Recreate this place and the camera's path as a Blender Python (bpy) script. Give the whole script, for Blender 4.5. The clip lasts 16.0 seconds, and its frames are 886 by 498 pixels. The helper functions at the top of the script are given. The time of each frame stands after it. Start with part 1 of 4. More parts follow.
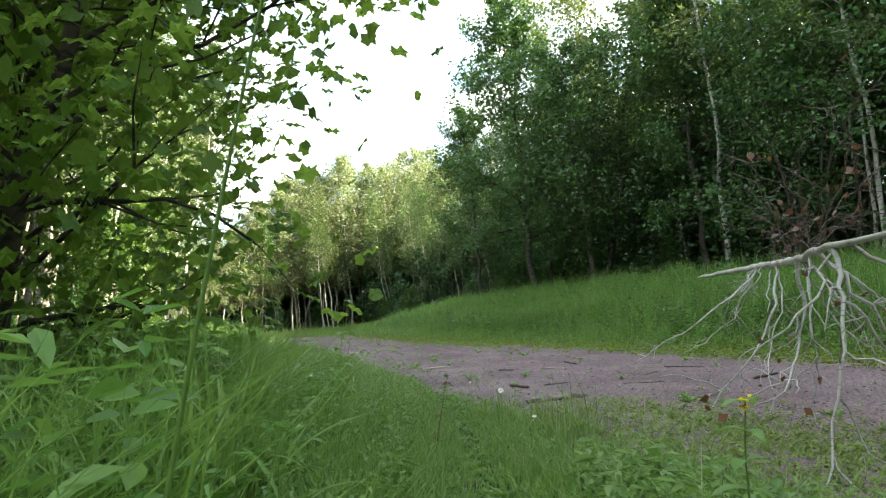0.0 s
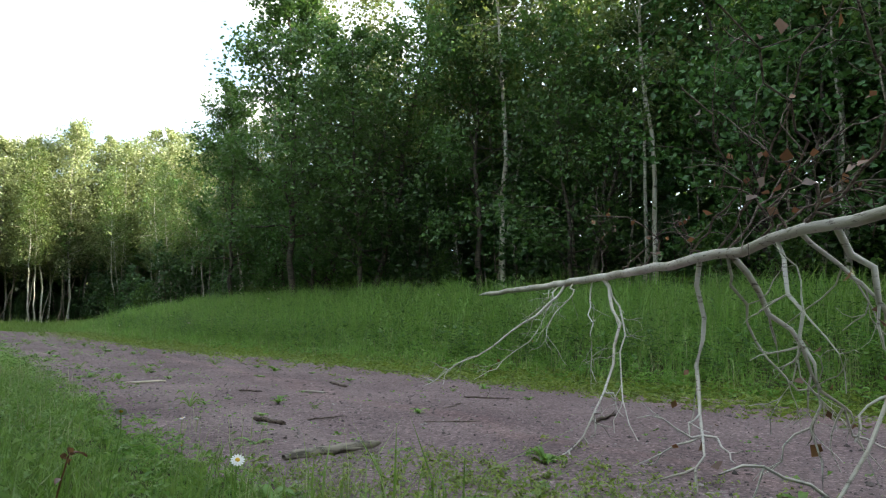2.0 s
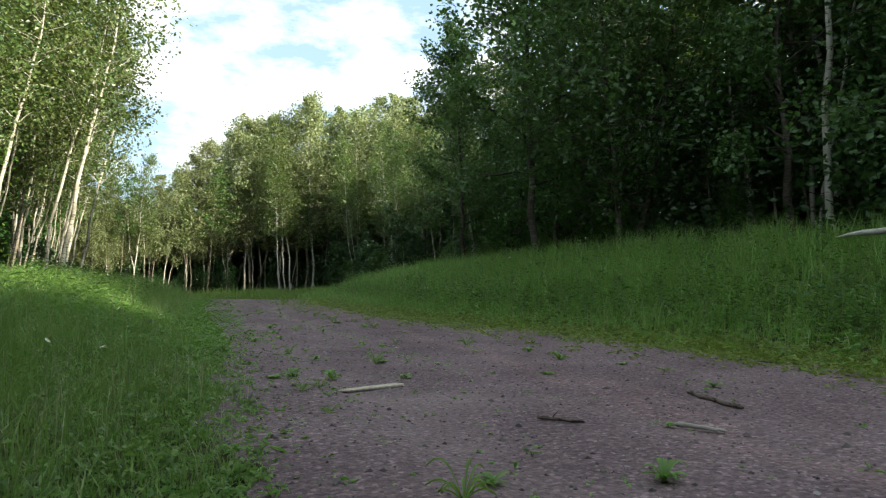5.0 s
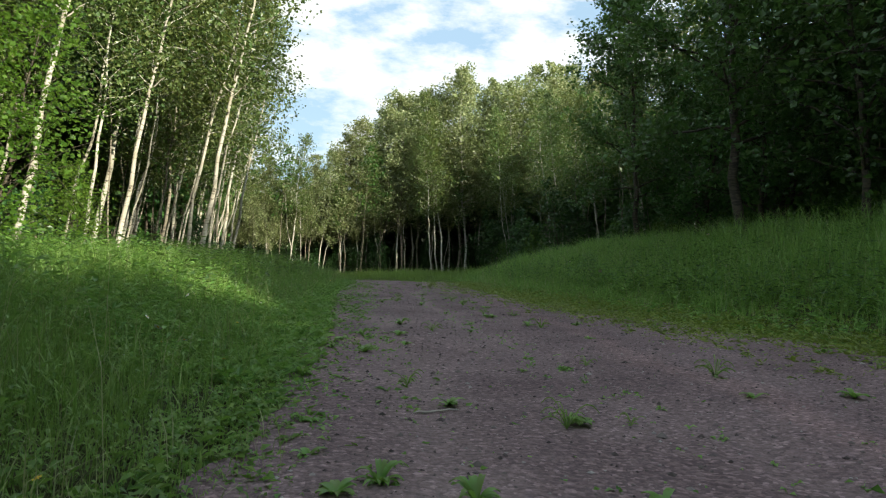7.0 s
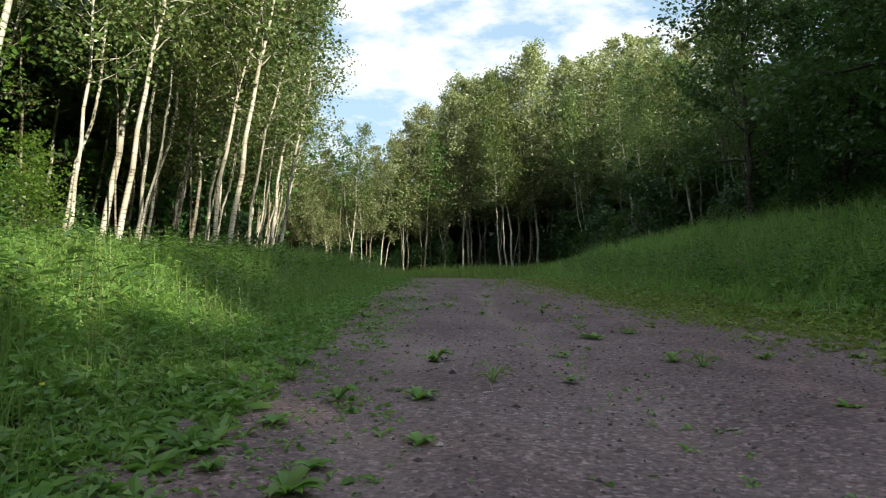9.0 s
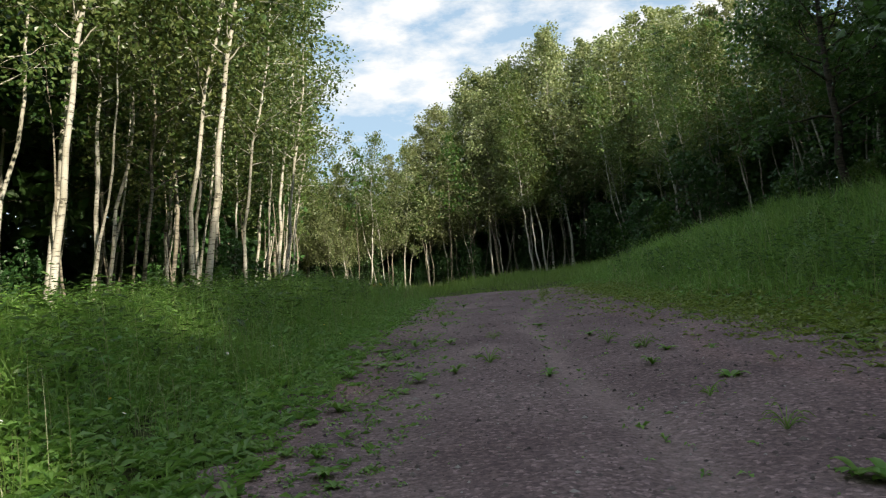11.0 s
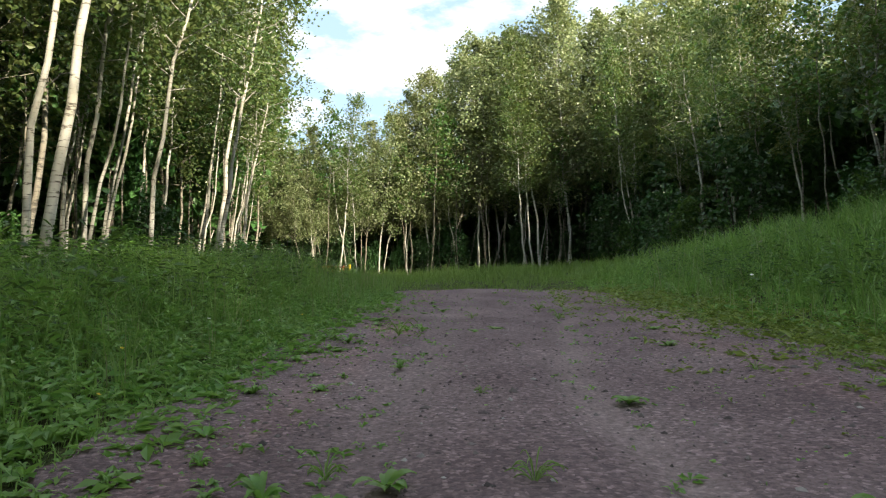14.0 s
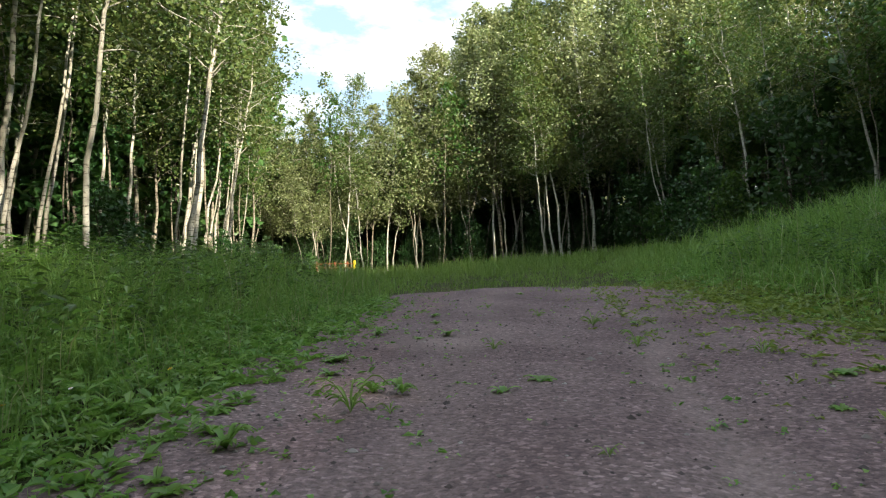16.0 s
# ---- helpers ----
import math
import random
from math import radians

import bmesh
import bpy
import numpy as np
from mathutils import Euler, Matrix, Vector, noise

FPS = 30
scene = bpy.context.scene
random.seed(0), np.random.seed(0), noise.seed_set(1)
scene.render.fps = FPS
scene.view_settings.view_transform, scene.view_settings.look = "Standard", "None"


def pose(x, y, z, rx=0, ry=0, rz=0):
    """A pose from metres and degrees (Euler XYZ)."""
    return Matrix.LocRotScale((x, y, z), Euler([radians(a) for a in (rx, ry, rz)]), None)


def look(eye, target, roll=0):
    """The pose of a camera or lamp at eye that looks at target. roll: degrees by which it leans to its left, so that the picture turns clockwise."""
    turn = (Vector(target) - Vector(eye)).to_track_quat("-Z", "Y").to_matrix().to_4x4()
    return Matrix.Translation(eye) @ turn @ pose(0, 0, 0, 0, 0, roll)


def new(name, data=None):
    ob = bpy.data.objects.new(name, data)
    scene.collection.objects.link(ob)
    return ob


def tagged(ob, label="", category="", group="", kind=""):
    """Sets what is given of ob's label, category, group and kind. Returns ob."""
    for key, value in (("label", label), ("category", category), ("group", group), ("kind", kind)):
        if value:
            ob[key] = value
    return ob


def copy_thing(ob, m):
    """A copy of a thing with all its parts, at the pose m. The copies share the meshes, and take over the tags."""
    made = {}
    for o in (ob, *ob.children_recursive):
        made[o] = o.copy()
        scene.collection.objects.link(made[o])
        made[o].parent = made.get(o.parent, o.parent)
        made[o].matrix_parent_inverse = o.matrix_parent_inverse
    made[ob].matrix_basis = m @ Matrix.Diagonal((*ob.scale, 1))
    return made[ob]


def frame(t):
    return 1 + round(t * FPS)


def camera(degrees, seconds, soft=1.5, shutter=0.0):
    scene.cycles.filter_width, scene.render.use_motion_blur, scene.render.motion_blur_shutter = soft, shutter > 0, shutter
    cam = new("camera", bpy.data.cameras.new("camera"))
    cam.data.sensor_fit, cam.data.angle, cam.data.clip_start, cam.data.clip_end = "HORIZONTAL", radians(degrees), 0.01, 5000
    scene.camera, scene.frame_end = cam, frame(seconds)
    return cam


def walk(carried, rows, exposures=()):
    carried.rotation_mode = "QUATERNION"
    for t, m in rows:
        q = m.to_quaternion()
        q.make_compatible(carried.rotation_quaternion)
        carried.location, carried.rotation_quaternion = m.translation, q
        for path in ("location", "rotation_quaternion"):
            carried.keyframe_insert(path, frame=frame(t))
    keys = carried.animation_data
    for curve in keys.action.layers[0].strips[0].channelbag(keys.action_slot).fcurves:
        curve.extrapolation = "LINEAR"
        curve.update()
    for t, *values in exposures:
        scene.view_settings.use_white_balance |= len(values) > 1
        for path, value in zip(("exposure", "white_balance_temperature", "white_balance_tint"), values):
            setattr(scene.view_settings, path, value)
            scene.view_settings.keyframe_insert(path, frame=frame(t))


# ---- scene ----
cam = camera(66.0, 16.0, soft=1.2)
PATH = [
    (0, (-3.185, 3.912, 1.173), (-2.659, 5.831, 1.372), -1.6),
    (0.5, (-3.051, 4.539, 1.169), (-2.306, 6.388, 1.324), -1.9),
    (1, (-2.592, 5.645, 1.070), (-1.673, 7.415, 1.219), 0.9),
    (1.5, (-2.213, 6.632, 1.001), (-1.145, 8.309, 1.221), 3.9),
    (2, (-1.946, 7.401, 0.998), (-0.794, 9.017, 1.249), 2.8),
    (2.5, (-1.737, 8.315, 0.918), (-0.697, 10.019, 1.038), 2.1),
    (3, (-1.510, 9.175, 0.860), (-0.575, 10.941, 0.948), 3.4),
    (3.5, (-1.222, 10.225, 0.871), (-0.397, 12.040, 1.024), 1.5),
    (4, (-1.082, 10.970, 0.944), (-0.372, 12.836, 1.069), 1.3),
    (4.2, (-0.970, 11.280, 0.950), (-0.270, 13.160, 1.075), 2.4),
    (6.3, (-0.192, 15.038, 1.059), (0.134, 17.010, 1.135), 0.5),
    (6.5, (-0.099, 15.464, 1.010), (0.175, 17.444, 1.062), 1.8),
    (7, (0.000, 16.800, 0.990), (0.157, 18.793, 1.036), 2.5),
    (7.5, (0.107, 18.024, 1.045), (0.195, 20.021, 1.116), -0.2),
    (8, (0.257, 19.263, 0.985), (0.283, 21.262, 1.060), 2.3),
    (8.5, (0.333, 20.431, 0.919), (0.345, 22.431, 0.924), -0.8),
    (9, (0.394, 21.551, 0.901), (0.347, 23.550, 0.930), 1.4),
    (9.2, (0.364, 21.992, 0.930), (0.302, 23.989, 1.019), -0.3),
    (11.3, (0.280, 26.697, 1.098), (0.156, 28.693, 1.152), -4.1),
    (11.5, (0.289, 27.163, 1.061), (0.167, 29.159, 1.121), -2.4),
    (12, (0.277, 28.330, 1.034), (0.182, 30.327, 1.079), -2.6),
    (12.5, (0.229, 29.418, 1.007), (0.133, 31.415, 1.005), -1.5),
    (13, (0.136, 30.431, 0.979), (0.070, 32.430, 0.950), -0.9),
    (13.5, (0.063, 31.573, 1.029), (0.007, 33.572, 1.036), -2.3),
    (14, (0.015, 32.734, 0.994), (-0.060, 34.732, 1.013), 0.6),
    (14.5, (-0.044, 33.769, 0.968), (-0.125, 35.767, 0.988), -4.1),
    (15, (0.029, 34.653, 0.947), (-0.061, 36.651, 0.941), -0),
    (15.5, (0.009, 35.738, 1.005), (-0.061, 37.737, 1.032), -2.3),
    (16, (0.000, 36.779, 0.988), (-0.118, 38.776, 0.984), -1.3),
]
EXPOSURES = ((0, 2.35, 6600, 6), (1.5, 2.0, 6600, 7), (3, 2.2, 6500, 7), (4.2, 1.75, 6450, 6), (6.3, 1.0, 6450, 5), (8, 1.1, 6450, 6), (11.5, 0.8, 6550, 9), (13.5, 1.3, 6550, 9), (16, 1.4, 6550, 9))
walk(cam, [(t, look(eye, aim, roll)) for t, eye, aim, roll in PATH], EXPOSURES)

# ---- world and sun ----
SUN_AZ, SUN_EL = math.atan2(0.70, -0.71), radians(25.5)
world = bpy.data.worlds.new("sky")
scene.world = world
world.use_nodes = True


def wire(tree, kind, inputs=None, **props):
    """A node with its settings; inputs by name or index, a value or a socket."""
    n = tree.nodes.new(kind)
    for key, value in props.items():
        setattr(n, key, value)
    for key, value in (inputs or {}).items():
        if isinstance(value, bpy.types.NodeSocket):
            tree.links.new(value, n.inputs[key])
        else:
            n.inputs[key].default_value = value
    return n


wt = world.node_tree
wt.nodes.clear()
sky = wire(wt, "ShaderNodeTexSky", sky_type="NISHITA", sun_disc=False, sun_elevation=SUN_EL, sun_rotation=SUN_AZ, air_density=1.0, dust_density=1.2)
coord = wire(wt, "ShaderNodeTexCoord")
stretch = wire(wt, "ShaderNodeMapping", {"Vector": coord.outputs["Generated"], "Scale": (1.0, 1.0, 2.4)})
puff = wire(wt, "ShaderNodeTexNoise", {"Vector": stretch.outputs[0], "Scale": 6.5, "Detail": 9.0, "Roughness": 0.62})
puffs = wire(wt, "ShaderNodeMapRange", {0: puff.outputs[0], 1: 0.43, 2: 0.60, 3: 0.0, 4: 1.0})
haze = wire(wt, "ShaderNodeMix", {0: 0.6, 6: sky.outputs[0], 7: (6.0, 8.2, 10.5, 1)}, data_type="RGBA")
cover = wire(wt, "ShaderNodeMix", {0: puffs.outputs[0], 6: haze.outputs[2], 7: (10.0, 10.0, 10.0, 1)}, data_type="RGBA")
bg = wire(wt, "ShaderNodeBackground", {0: cover.outputs[2], 1: 0.06})
wire(wt, "ShaderNodeOutputWorld", {0: bg.outputs[0]})

sun_way = Vector((math.sin(SUN_AZ) * math.cos(SUN_EL), math.cos(SUN_AZ) * math.cos(SUN_EL), math.sin(SUN_EL)))
sun = new("sun", bpy.data.lights.new("sun", "SUN"))
sun.data.energy, sun.data.angle, sun.data.color = 5.0, radians(0.6), (1.0, 0.90, 0.70)
sun.matrix_world = look(sun_way * 100, (0, 0, 0))


# ---- materials ----
def material(name):
    m = bpy.data.materials.new(name)
    m.use_nodes = True
    t = m.node_tree
    t.nodes.clear()
    return m, t


def ramp(t, fac, *stops):
    n = wire(t, "ShaderNodeValToRGB", {0: fac})
    e = n.color_ramp.elements
    while len(e) < len(stops):
        e.new(0.5)
    for el, (pos, col) in zip(e, stops):
        el.position, el.color = pos, (*col, 1)
    return n.outputs[0]


def leaf_material(name, dark, mid, light, through_light, glow=0.34, rough=0.38, patches=None):
    m, t = material(name)
    geo = wire(t, "ShaderNodeNewGeometry")
    info = wire(t, "ShaderNodeObjectInfo")
    col = ramp(t, geo.outputs["Random Per Island"], (0.0, dark), (0.55, mid), (1.0, light))
    hue = wire(t, "ShaderNodeMapRange", {0: info.outputs["Random"], 3: 0.485, 4: 0.515})
    val = wire(t, "ShaderNodeMapRange", {0: info.outputs["Random"], 3: 0.82, 4: 1.2})
    shade = wire(t, "ShaderNodeHueSaturation", {"Hue": hue.outputs[0], "Value": val.outputs[0], "Color": col})
    tone = shade.outputs[0]
    if patches:
        tc = wire(t, "ShaderNodeTexCoord")
        spot = wire(t, "ShaderNodeTexNoise", {"Vector": tc.outputs["Object"], "Scale": 0.9, "Detail": 5.0, "Roughness": 0.65})
        lot = wire(t, "ShaderNodeMapRange", {0: spot.outputs[0], 1: 0.42, 2: 0.66, 3: 0.0, 4: 0.6})
        tone = wire(t, "ShaderNodeMix", {0: lot.outputs[0], 6: tone, 7: (*patches, 1)}, data_type="RGBA").outputs[2]
    body = wire(t, "ShaderNodeBsdfPrincipled", {"Base Color": tone, "Roughness": rough, "Specular IOR Level": 0.5})
    tl = wire(t, "ShaderNodeMix", {0: 0.55, 6: tone, 7: (*through_light, 1)}, data_type="RGBA")
    back = wire(t, "ShaderNodeBsdfTranslucent", {0: tl.outputs[2]})
    mix = wire(t, "ShaderNodeMixShader", {0: glow, 1: body.outputs[0], 2: back.outputs[0]})
    wire(t, "ShaderNodeOutputMaterial", {0: mix.outputs[0]})
    return m


LEAF_BIRCH = leaf_material("birch leaves", (0.042, 0.088, 0.026), (0.09, 0.145, 0.042), (0.18, 0.225, 0.08), (0.32, 0.36, 0.08), 0.36, 0.36)
# lighter copy of the birch leaves, with sunlight put into the colour
LEAF_SUNLIT = leaf_material("birch and aspen leaves paled for sunlight", (0.10, 0.15, 0.055), (0.23, 0.28, 0.12), (0.40, 0.43, 0.25), (0.40, 0.42, 0.15), 0.4, 0.36)
LEAF_DARK = leaf_material("broad leaves", (0.03, 0.085, 0.026), (0.056, 0.14, 0.038), (0.095, 0.195, 0.062), (0.18, 0.34, 0.06))
# darker copy of the broad leaves, with forest shade put into the colour
LEAF_SHADE = leaf_material("leaves darkened for forest shade", (0.018, 0.052, 0.016), (0.03, 0.08, 0.021), (0.048, 0.11, 0.032), (0.12, 0.24, 0.04), 0.25)
LEAF_MAPLE = leaf_material("maple leaves", (0.06, 0.14, 0.025), (0.11, 0.23, 0.036), (0.18, 0.31, 0.055), (0.40, 0.56, 0.08), 0.6)
LEAF_SHRUB = leaf_material("shrub leaves", (0.03, 0.082, 0.02), (0.052, 0.12, 0.028), (0.09, 0.175, 0.036), (0.22, 0.34, 0.05))
GRASS = leaf_material("grass", (0.085, 0.18, 0.042), (0.19, 0.315, 0.075), (0.30, 0.43, 0.13), (0.28, 0.47, 0.08), 0.46, 0.42, (0.20, 0.32, 0.075))
WEED = leaf_material("weed leaves", (0.07, 0.18, 0.035), (0.145, 0.29, 0.056), (0.25, 0.40, 0.10), (0.26, 0.46, 0.07), 0.45, 0.4, (0.20, 0.33, 0.08))
CLOVER = leaf_material("yellow-green verge herbs", (0.10, 0.17, 0.028), (0.17, 0.25, 0.04), (0.27, 0.34, 0.07), (0.30, 0.40, 0.06), 0.4)
STRAW_GRASS = leaf_material("pale seeding grass", (0.2, 0.24, 0.1), (0.32, 0.35, 0.17), (0.44, 0.44, 0.26), (0.34, 0.38, 0.14), 0.4)
DEAD_LEAF = leaf_material("dead leaves", (0.07, 0.03, 0.018), (0.13, 0.06, 0.03), (0.24, 0.11, 0.05), (0.3, 0.12, 0.05), 0.25)


def bark_material(name, light, dark, marks, size=1.0):
    m, t = material(name)
    tc = wire(t, "ShaderNodeTexCoord")
    mp = wire(t, "ShaderNodeMapping", {"Vector": tc.outputs["Object"], "Scale": (3.5 / size, 3.5 / size, 16 / size)})
    n1 = wire(t, "ShaderNodeTexNoise", {"Vector": mp.outputs[0], "Scale": 1.0, "Detail": 5.0, "Roughness": 0.65})
    n2 = wire(t, "ShaderNodeTexNoise", {"Vector": tc.outputs["Object"], "Scale": 1.3, "Detail": 4.0})
    c1 = ramp(t, n1.outputs[0], (marks, dark), (marks + 0.09, light))
    c2 = ramp(t, n2.outputs[0], (0.35, (0.6, 0.58, 0.52)), (0.65, (1, 1, 1)))
    both = wire(t, "ShaderNodeMix", {0: 1.0, 6: c1, 7: c2}, data_type="RGBA", blend_type="MULTIPLY")
    bump = wire(t, "ShaderNodeBump", {"Height": n1.outputs[0], "Strength": 0.5, "Distance": 0.02})
    b = wire(t, "ShaderNodeBsdfPrincipled", {"Base Color": both.outputs[2], "Roughness": 0.8, "Normal": bump.outputs[0]})
    wire(t, "ShaderNodeOutputMaterial", {0: b.outputs[0]})
    return m


BARK_BIRCH = bark_material("birch bark", (0.56, 0.54, 0.49), (0.10, 0.085, 0.07), 0.36)
BARK_GREY = bark_material("grey bark", (0.30, 0.27, 0.22), (0.09, 0.08, 0.065), 0.42)
BARK_DARK = bark_material("dark bark", (0.11, 0.09, 0.07), (0.035, 0.03, 0.025), 0.45)
BARK_DEAD = bark_material("bleached dead bark", (0.56, 0.54, 0.51), (0.16, 0.14, 0.125), 0.35, 0.35)
TWIG_DARK = bark_material("dark twig bark", (0.20, 0.155, 0.135), (0.05, 0.035, 0.03), 0.42, 0.3)


def ground_material(name, cols, pebble, relief, ruts=False):
    m, t = material(name)
    tc = wire(t, "ShaderNodeTexCoord")
    big = wire(t, "ShaderNodeTexNoise", {"Vector": tc.outputs["Object"], "Scale": 0.55, "Detail": 7.0, "Roughness": 0.6})
    fine = wire(t, "ShaderNodeTexNoise", {"Vector": tc.outputs["Object"], "Scale": 26.0, "Detail": 6.0, "Roughness": 0.7})
    stone = wire(t, "ShaderNodeTexVoronoi", {"Vector": tc.outputs["Object"], "Scale": pebble, "Randomness": 1.0})
    c1 = ramp(t, big.outputs[0], (0.3, cols[0]), (0.5, cols[1]), (0.72, cols[2]))
    c2 = ramp(t, fine.outputs[0], (0.3, (0.55, 0.55, 0.55)), (0.7, (1.3, 1.3, 1.3)))
    c3 = wire(t, "ShaderNodeSeparateColor", {0: stone.outputs["Color"]})
    c4 = ramp(t, c3.outputs[0], (0.0, (0.68, 0.67, 0.67)), (0.8, (1.06, 1.02, 1.02)), (1.0, (1.7, 1.66, 1.64)))
    a = wire(t, "ShaderNodeMix", {0: 1.0, 6: c1, 7: c2}, data_type="RGBA", blend_type="MULTIPLY")
    b = wire(t, "ShaderNodeMix", {0: 1.0, 6: a.outputs[2], 7: c4}, data_type="RGBA", blend_type="MULTIPLY")
    if ruts:
        xyz = wire(t, "ShaderNodeSeparateXYZ", {0: tc.outputs["Object"]})
        sway = wire(t, "ShaderNodeTexNoise", {"Vector": tc.outputs["Object"], "Scale": 0.35, "Detail": 3.0})
        off = wire(t, "ShaderNodeMath", {0: sway.outputs[0], 1: 2.2, 2: xyz.outputs[0]}, operation="MULTIPLY_ADD")
        band = wire(t, "ShaderNodeMath", {0: off.outputs[0], 1: 1.9}, operation="PINGPONG")
        worn = ramp(t, band.outputs[0], (0.10, (1.16, 1.11, 1.09)), (0.30, (1, 1, 1)))
        b = wire(t, "ShaderNodeMix", {0: 1.0, 6: b.outputs[2], 7: worn}, data_type="RGBA", blend_type="MULTIPLY")
        # pale grit of the ruts, together with the painted sun flecks
        rub_and_sun = wire(t, "ShaderNodeAttribute", attribute_name="wear_and_sun")
        patchy = wire(t, "ShaderNodeMapRange", {0: big.outputs[0], 1: 0.3, 2: 0.6, 3: 0.45, 4: 1.0})
        much = wire(t, "ShaderNodeMath", {0: rub_and_sun.outputs["Fac"], 1: patchy.outputs[0]}, operation="MULTIPLY")
        grain = wire(t, "ShaderNodeMix", {0: 1.0, 6: (0.325, 0.255, 0.25, 1), 7: c2}, data_type="RGBA", blend_type="MULTIPLY")
        b = wire(t, "ShaderNodeMix", {0: much.outputs[0], 6: b.outputs[2], 7: grain.outputs[2]}, data_type="RGBA")
    high = wire(t, "ShaderNodeMath", {0: fine.outputs[0], 1: stone.outputs["Distance"]}, operation="SUBTRACT")
    bump = wire(t, "ShaderNodeBump", {"Height": high.outputs[0], "Strength": 0.9, "Distance": relief})
    p = wire(t, "ShaderNodeBsdfPrincipled", {"Base Color": b.outputs[2], "Roughness": 0.95, "Specular IOR Level": 0.2, "Normal": bump.outputs[0]})
    wire(t, "ShaderNodeOutputMaterial", {0: p.outputs[0]})
    return m


GRAVEL = ground_material("pinkish brown gravel", ((0.145, 0.106, 0.113), (0.205, 0.154, 0.162), (0.265, 0.207, 0.213)), 42.0, 0.008, True)
SOIL = ground_material("turf soil", ((0.05, 0.065, 0.025), (0.07, 0.085, 0.03), (0.10, 0.10, 0.048)), 25.0, 0.03)


def plain(name, col, rough=0.7, var=0.25, scale=30.0):
    m, t = material(name)
    tc = wire(t, "ShaderNodeTexCoord")
    n = wire(t, "ShaderNodeTexNoise", {"Vector": tc.outputs["Object"], "Scale": scale, "Detail": 5.0})
    c = ramp(t, n.outputs[0], (0.3, tuple(v * (1 - var) for v in col)), (0.7, tuple(min(1, v * (1 + var)) for v in col)))
    bump = wire(t, "ShaderNodeBump", {"Height": n.outputs[0], "Strength": 0.3, "Distance": 0.01})
    p = wire(t, "ShaderNodeBsdfPrincipled", {"Base Color": c, "Roughness": rough, "Normal": bump.outputs[0]})
    wire(t, "ShaderNodeOutputMaterial", {0: p.outputs[0]})
    return m


PETAL = plain("white petals", (0.80, 0.80, 0.78), 0.6, 0.06)
DISC = plain("yellow flower disc", (0.70, 0.42, 0.03), 0.7)
YELLOW = plain("yellow petals", (0.75, 0.55, 0.02), 0.6, 0.1)
WOOD = plain("weathered pale wood", (0.52, 0.46, 0.36), 0.8, 0.3, 18.0)
RUST = plain("rusty orange paint", (0.26, 0.075, 0.03), 0.75, 0.4, 9.0)
PEBBLE, pt = material("mixed pebbles")
pg = wire(pt, "ShaderNodeNewGeometry")
pc = ramp(pt, pg.outputs["Random Per Island"], (0.0, (0.05, 0.042, 0.042)), (0.45, (0.12, 0.098, 0.096)), (0.85, (0.19, 0.165, 0.16)), (1.0, (0.42, 0.40, 0.38)))
pn = wire(pt, "ShaderNodeTexNoise", {"Scale": 160.0, "Detail": 3.0})
pb = wire(pt, "ShaderNodeBump", {"Height": pn.outputs[0], "Strength": 0.4, "Distance": 0.003})
pp = wire(pt, "ShaderNodeBsdfPrincipled", {"Base Color": pc, "Roughness": 0.9, "Normal": pb.outputs[0]})
wire(pt, "ShaderNodeOutputMaterial", {0: pp.outputs[0]})


# ---- building blocks ----
def rng_of(seed):
    return np.random.default_rng(seed)


def mesh_object(name, verts, faces, mat, parent=None, smooth=False):
    """faces: a list of index arrays (n,3) or (n,4)."""
    me = bpy.data.meshes.new(name)
    verts = np.asarray(verts, np.float32)
    loops = np.concatenate([np.asarray(f).ravel() for f in faces]).astype(np.int32)
    sizes = np.concatenate([np.full(len(f), np.asarray(f).shape[1]) for f in faces]).astype(np.int32)
    me.vertices.add(len(verts))
    me.vertices.foreach_set("co", verts.ravel())
    me.loops.add(len(loops))
    me.loops.foreach_set("vertex_index", loops)
    me.polygons.add(len(sizes))
    me.polygons.foreach_set("loop_start", np.concatenate([[0], np.cumsum(sizes)[:-1]]).astype(np.int32))
    me.polygons.foreach_set("use_smooth", np.full(len(sizes), smooth))
    me.update(calc_edges=True)
    me.materials.append(mat)
    ob = new(name, me)
    ob.parent = parent
    return ob


def unit(v):
    return v / np.maximum(np.linalg.norm(v, axis=-1, keepdims=True), 1e-9)


def tube(points, radii, sides=7):
    """Vertices and quads of a tapered tube along points."""
    p, r = np.asarray(points, float), np.asarray(radii, float)
    along = unit(np.gradient(p, axis=0))
    ref = np.where(np.abs(along[:, 2:3]) > 0.9, [[1.0, 0, 0]], [[0, 0, 1.0]])
    u = unit(np.cross(along, ref))
    w = np.cross(along, u)
    a = np.linspace(0, 2 * np.pi, sides, endpoint=False)
    v = p[:, None] + r[:, None, None] * (np.cos(a)[None, :, None] * u[:, None] + np.sin(a)[None, :, None] * w[:, None])
    n = len(p)
    i = (np.arange(n - 1)[:, None] * sides + np.arange(sides)[None]).ravel()
    j = (np.arange(n - 1)[:, None] * sides + (np.arange(sides) + 1) % sides).ravel()
    return v.reshape(-1, 3), np.stack([i, j, j + sides, i + sides], 1)


def joined(pieces):
    verts, faces, k = [], [], 0
    for v, f in pieces:
        verts.append(v)
        faces.append(f + k)
        k += len(v)
    return np.concatenate(verts), [np.concatenate(faces)]


